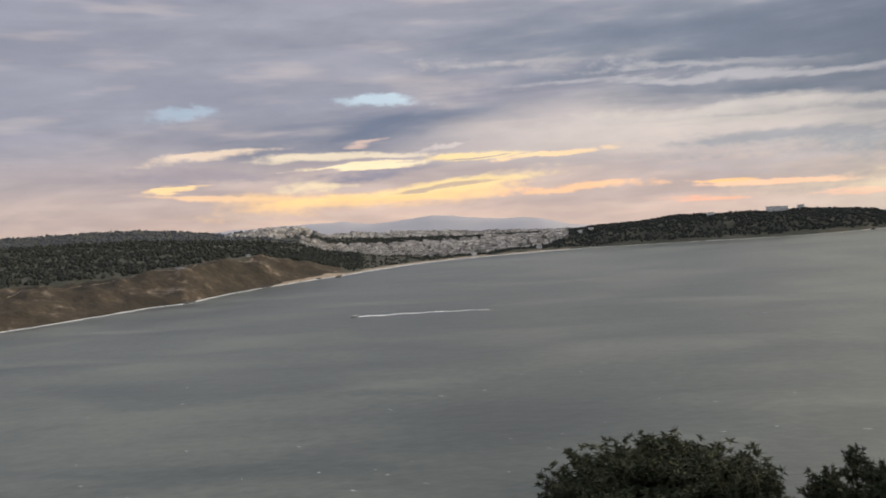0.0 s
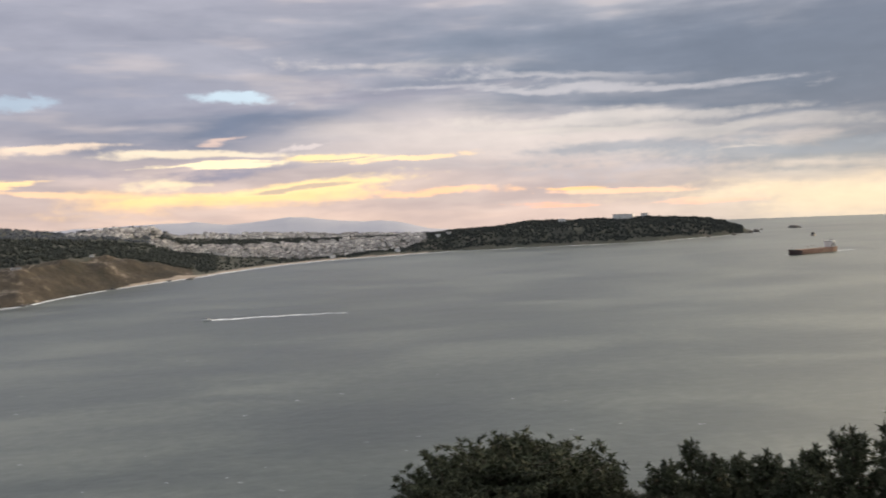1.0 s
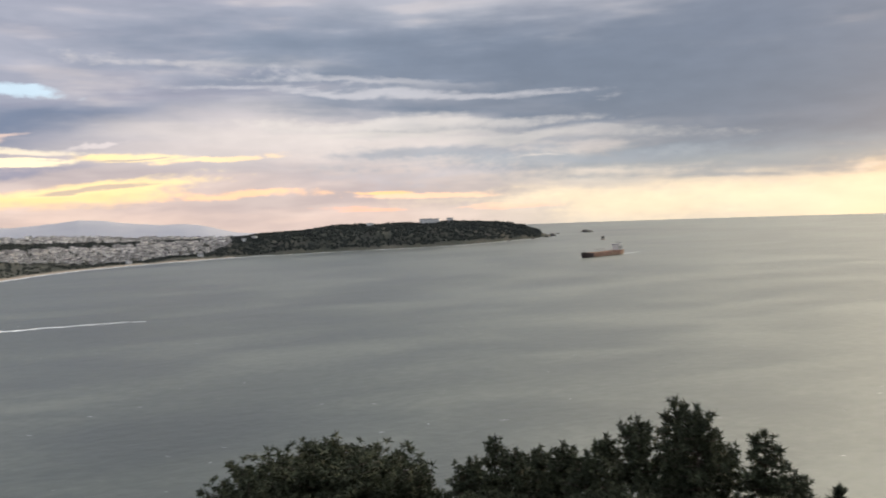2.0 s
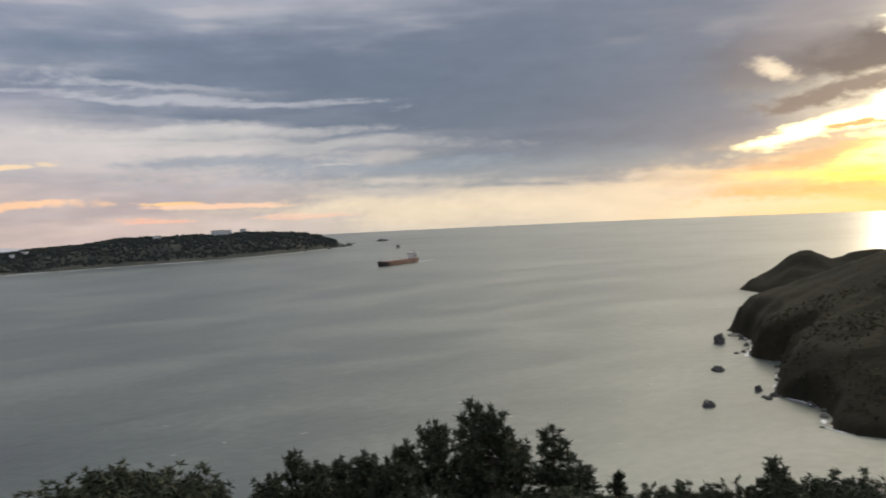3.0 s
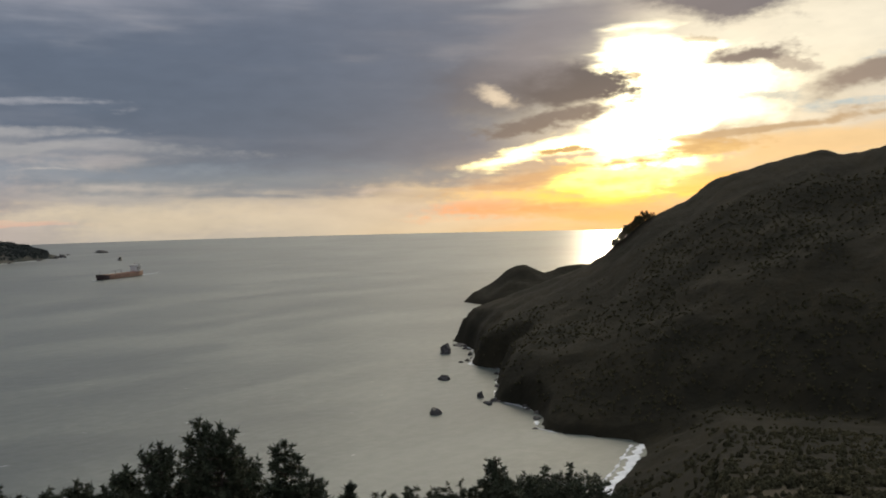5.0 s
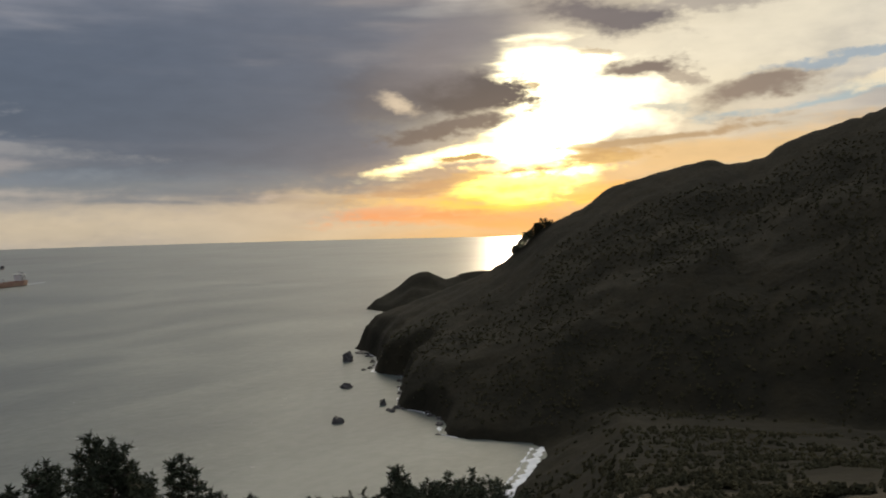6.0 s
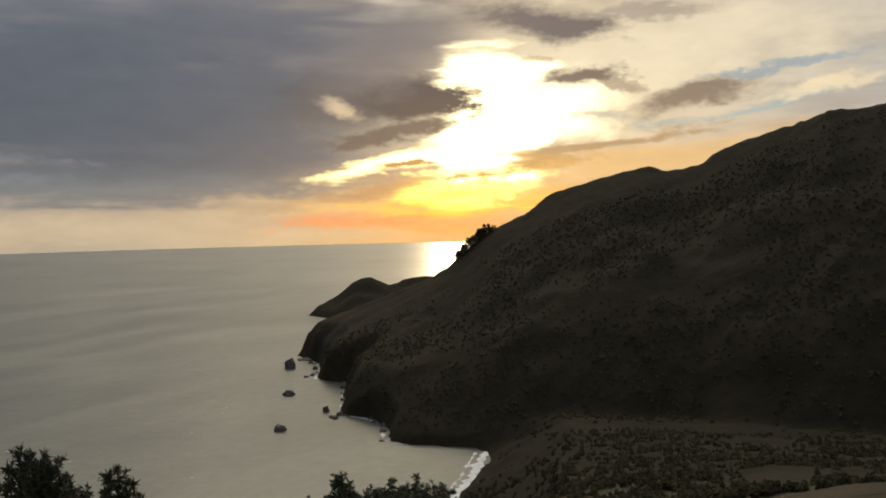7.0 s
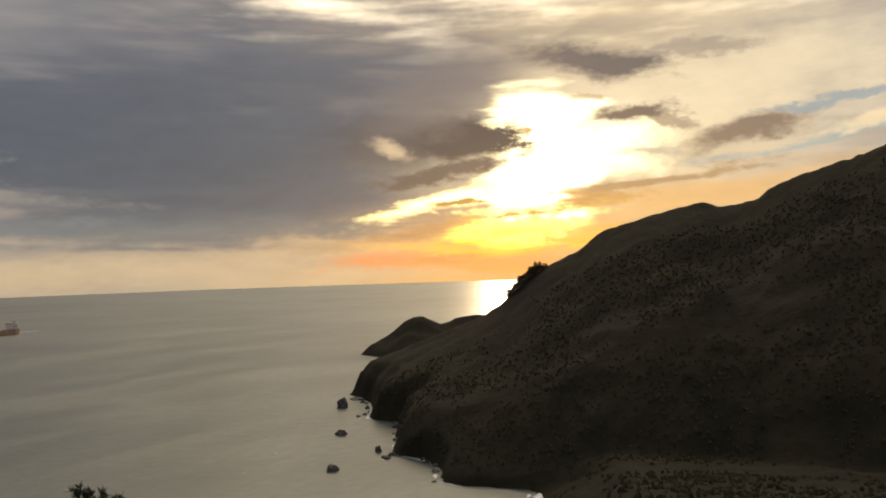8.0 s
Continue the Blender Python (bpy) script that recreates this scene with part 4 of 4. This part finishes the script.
# pale path along the top of the bluffs
PATH_EARTH = material("trodden_path", [(0.17, 0.145, 0.115), (0.28, 0.24, 0.2)], 0.95, 0.2, 5)
pv, pf = [], []
for i in range(130):
    b = -64 + i * 0.13
    r = first(b) + 14 + 6 * math.sin(i * 0.21)
    for o in (-1.3, 1.3):
        pv.append(polar(b, r + o, far_land(b, r + o) + 0.5))
pf = [(2 * i, 2 * i + 1, 2 * i + 3, 2 * i + 2) for i in range(129)]
tagged(mesh_object("path", pv, pf, PATH_EARTH), "pale trodden path along the bluff top", "path", kind="structure")

# ---- ship ----
HULL = material("rust_red_hull_paint", [(0.20, 0.105, 0.07), (0.29, 0.17, 0.115), (0.38, 0.25, 0.17)], 0.6, 0.12, 6)
HULL_DARK = material("dark_bow_paint", [(0.045, 0.03, 0.03), (0.08, 0.055, 0.05)], 0.6, 0.15, 5)
DECK = material("ship_deck_paint", [(0.22, 0.09, 0.06), (0.32, 0.15, 0.10)], 0.8, 0.3, 5)
CREAM = material("ship_house_paint", [(0.6, 0.58, 0.52), (0.75, 0.73, 0.68)], 0.6, 0.4, 4)
BLACK = material("black_paint", [(0.02, 0.02, 0.02), (0.05, 0.05, 0.05)], 0.6, 0.5, 3)
STEEL = material("weathered_steel", [(0.2, 0.18, 0.16), (0.34, 0.31, 0.28)], 0.55, 0.8, 5, metal=0.4)

LONG, BEAM, FREE = 147.0, 23.0, 9.5


def hull_section(u):
    """Half beam at deck and water, and deck height, u from stern 0 to bow 1."""
    deck = BEAM / 2 * min(1.0, 0.78 + u * 2.2) * (1 - max(0.0, (u - 0.82) / 0.18) ** 2.2)
    water = BEAM / 2 * min(1.0, 0.6 + u * 3) * (1 - max(0.0, (u - 0.78) / 0.2) ** 1.7 if u < 0.98 else 0.0)
    return deck, max(0.0, water), FREE + 3.5 * max(0.0, (u - 0.86) / 0.14) ** 0.5 * (u > 0.86) + (1.5 if u < 0.14 else 0)


def ship():
    ob = thing("cargo_ship", (-116.5, 2043.6, 0), "rust-red tanker with a cream bridge house under way", "ship", -125.8)
    # the ship's own x runs from stern to bow
    for name, u0, u1, mat in (("hull", 0.0, 0.80, HULL), ("bow", 0.80, 1.0, HULL_DARK)):
        bm = bmesh.new()
        rows = []
        for i in range(15):
            u = u0 + (u1 - u0) * i / 14
            d, w, top = hull_section(u)
            x = (u - 0.5) * LONG
            rows.append([bm.verts.new(c) for c in ((x, -w * 0.9, -2), (x, -w, 1), (x + 2.5 * (u > 0.9), -d, top), (x + 2.5 * (u > 0.9), d, top), (x, w, 1), (x, w * 0.9, -2))])
        for a, c in zip(rows, rows[1:]):
            for k in range(5):
                bm.faces.new((a[k], c[k], c[k + 1], a[k + 1]))
        bm.faces.new(rows[0])
        bmesh.ops.recalc_face_normals(bm, faces=bm.faces)
        part(name, bm, mat, ob, "dark upper bow" if name == "bow" else "")
    part("deck", box(bmesh.new(), (LONG * 0.80, BEAM * 0.93, 0.3), (-LONG * 0.05, 0, FREE + 0.1)), DECK, ob)
    house = part("bridge_house", box(bmesh.new(), (15, 18, 11), (-LONG * 0.40, 0, FREE + 6.5), bevel=0.5), CREAM, ob)
    part("bridge_deck", box(bmesh.new(), (10, 24, 3.2), (-LONG * 0.385, 0, FREE + 13.6), bevel=0.3), CREAM, ob)
    for k in range(3):
        for s in (-1, 1):
            part("window_band", box(bmesh.new(), (13, 0.2, 1.0), (-LONG * 0.40, s * 9.02, FREE + 3.5 + 3 * k)), BLACK, house)
    part("window_band", box(bmesh.new(), (0.2, 21, 1.2), (-LONG * 0.385 + 5.02, 0, FREE + 14.0)), BLACK, house)
    funnel = part("funnel", box(bmesh.new(), (6, 5, 9), (-LONG * 0.455, 0, FREE + 12), bevel=0.8, taper=0.85), CREAM, ob)
    part("funnel_cap", box(bmesh.new(), (5.4, 4.6, 1.6), (-LONG * 0.455, 0, FREE + 17.2), bevel=0.4), BLACK, funnel)
    bm = tube(bmesh.new(), (-LONG * 0.385, 0, FREE + 15), (-LONG * 0.385, 0, FREE + 23), 0.5, 0.25)
    tube(bm, (-LONG * 0.385, -3, FREE + 20), (-LONG * 0.385, 3, FREE + 20), 0.2, 0.2)
    part("mast", bm, STEEL, ob)
    part("foremast", tube(bmesh.new(), (LONG * 0.43, 0, FREE), (LONG * 0.43, 0, FREE + 11), 0.5, 0.25), STEEL, ob)
    for k in range(4):
        part("deck_pipe", tube(bmesh.new(), (-LONG * 0.30, -4.5 + 3 * k, FREE + 1.3), (LONG * 0.33, -4.5 + 3 * k, FREE + 1.3), 0.5, 0.5), STEEL, ob)
    for k in range(6):
        part("hatch", box(bmesh.new(), (9, 11, 1.4), (-LONG * 0.27 + k * 17.5, 0, FREE + 0.9), bevel=0.3), DECK, ob)
    for k in (0, 1):
        bm = tube(bmesh.new(), (LONG * (0.0 + 0.14 * k), 7, FREE), (LONG * (0.0 + 0.14 * k), 7, FREE + 8), 0.7, 0.5)
        tube(bm, (LONG * (0.0 + 0.14 * k), 7, FREE + 7.6), (LONG * (0.0 + 0.14 * k) + 11, 3, FREE + 8.5), 0.4, 0.25)
        part("deck_crane", bm, STEEL, ob)
    for s in (-1, 1):
        bm = bmesh.new()
        for z in (0.5, 1.1):
            tube(bm, (-LONG * 0.32, s * BEAM * 0.465, FREE + z), (LONG * 0.34, s * BEAM * 0.465, FREE + z), 0.06, 0.06, 5)
        for k in range(24):
            x = -LONG * 0.32 + k * LONG * 0.66 / 23
            tube(bm, (x, s * BEAM * 0.465, FREE), (x, s * BEAM * 0.465, FREE + 1.15), 0.07, 0.07, 5)
        part("railing", bm, STEEL, ob)
    boat = part("lifeboat", box(bmesh.new(), (7, 2.6, 2.2), (-LONG * 0.44, -10.2, FREE + 5), bevel=0.7), HULL, ob, "orange lifeboat")
    return ob


SHIP = ship()
m = SHIP.matrix_basis
line = [tuple(m @ Vector((LONG * 0.5 + 3 - k * 3.0, -BEAM * 0.36 - 0.12 * k, 0))) for k in range(48)]
ribbon("bow_wave", line, [1.6 + 0.6 * rough(i, 5, 4, 3) for i in range(48)], FOAM, "thin white bow wave along the ship's side", "wake")
line = [tuple(m @ Vector((-LONG * 0.5 - k * 3.0, 0.05 * k, 0))) for k in range(24)]
ribbon("stern_wake", line, [5 - 0.12 * i + rough(i, 8, 4, 3) for i in range(24)], FOAM, "short white wake behind the ship", "wake")

# ---- motor boat and its wake ----
boat = thing("motor_boat", polar(-42.8, 1195, 0.1), "small white motor boat with a cabin, throwing a wake", "boat", -124.7, size=1.15)
bm = bmesh.new()
rows = []
for i in range(9):
    u = i / 8
    w = 1.55 * (1 - max(0.0, (u - 0.45) / 0.55) ** 2)
    x = (u - 0.5) * 9.5
    rows.append([bm.verts.new(c) for c in ((x, 0, -0.5 + 0.3 * u), (x, -w * 0.8, 0.1), (x + 0.5 * u, -w - 0.02, 1.3 + 0.5 * u), (x + 0.5 * u, w + 0.02, 1.3 + 0.5 * u), (x, w * 0.8, 0.1))])
for a, c in zip(rows, rows[1:]):
    for k in range(5):
        bm.faces.new((a[k], c[k], c[(k + 1) % 5], a[(k + 1) % 5]))
bm.faces.new(rows[0])
bmesh.ops.recalc_face_normals(bm, faces=bm.faces)
part("hull", bm, WHITE, boat)
cabin = part("cabin", box(bmesh.new(), (3.4, 2.3, 1.6), (-0.3, 0, 2.1), bevel=0.2, taper=0.85), WHITE, boat)
part("windscreen", box(bmesh.new(), (0.1, 1.7, 0.7), (1.35, 0, 2.3)), PANE, cabin)
part("hardtop", box(bmesh.new(), (3.8, 2.4, 0.14), (-0.5, 0, 3.1), bevel=0.05), BLACK, boat)
part("aerial", tube(bmesh.new(), (-1.2, 0.5, 3.1), (-1.6, 0.5, 5.2), 0.04, 0.02, 5), STEEL, boat)
part("outboard_motor", box(bmesh.new(), (0.7, 0.6, 1.2), (-5.0, 0, 0.8), bevel=0.15), BLACK, boat)
line = [polar(lerp(k, [0, 1], [-42.55, -34.6]), lerp(k, [0, 0.4, 1], [1195, 1192, 1180]) + 2.5 * math.sin(k * 21)) for k in [i / 120 for i in range(121)]]
ribbon("boat_wake", line, [max(0.15, (6.2 - 4.6 * i / 120) * (1 + 0.8 * rough(i * 0.7, 2, 3, 3))) for i in range(121)], FOAM, "long thin white wake trailing behind the motor boat", "wake")
line = [polar(-34.4 + 0.8 * k, 1178 - 6 * k) for k in [i / 12 for i in range(13)]]
ribbon("boat_wake", line, [2.0 + 0.9 * rough(i, 60, 3, 3) for i in range(13)], FOAM, "last patch of the motor boat's foam", "wake")

# ---- sea mark ----
mark = thing("sea_mark", polar(-3.17, 2829, 0), "dark squat light tower standing in the sea", "lighthouse", 0)
part("caisson", tube(bmesh.new(), (0, 0, -3), (0, 0, 5), 7.5, 6.2, 16), STEEL, mark)
part("tower", tube(bmesh.new(), (0, 0, 5), (0, 0, 10), 4.6, 4.6, 14), BLACK, mark)
part("platform", tube(bmesh.new(), (0, 0, 10), (0, 0, 11.2), 6.4, 6.8, 16), STEEL, mark)
part("lamp", tube(bmesh.new(), (0, 0, 11.2), (0, 0, 13.2), 0.8, 0.6, 10), STEEL, mark)

# ---- scattered whitecaps ----
rng = random.Random(9)
cv, cf = [], []
for i in range(150):
    b, r = rng.uniform(-62, 28), 420 + 1500 * rng.random() ** 1.6
    if b > 14:
        continue
    x, y, _ = polar(b, r)
    w, d = rng.uniform(0.5, 2.6), rng.uniform(0.15, 0.5)
    k = len(cv)
    for j in range(9):
        a = j * math.tau / 9
        q = rng.uniform(0.6, 1.2)
        cv.append((x + math.cos(a) * w * q, y + math.sin(a) * d * q, 0.06))
    cf.append(tuple(range(k, k + 9)))
tagged(mesh_object("whitecaps", cv, cf, FOAM, smooth=False), "small scattered white wave crests", "foam", kind="stuff")
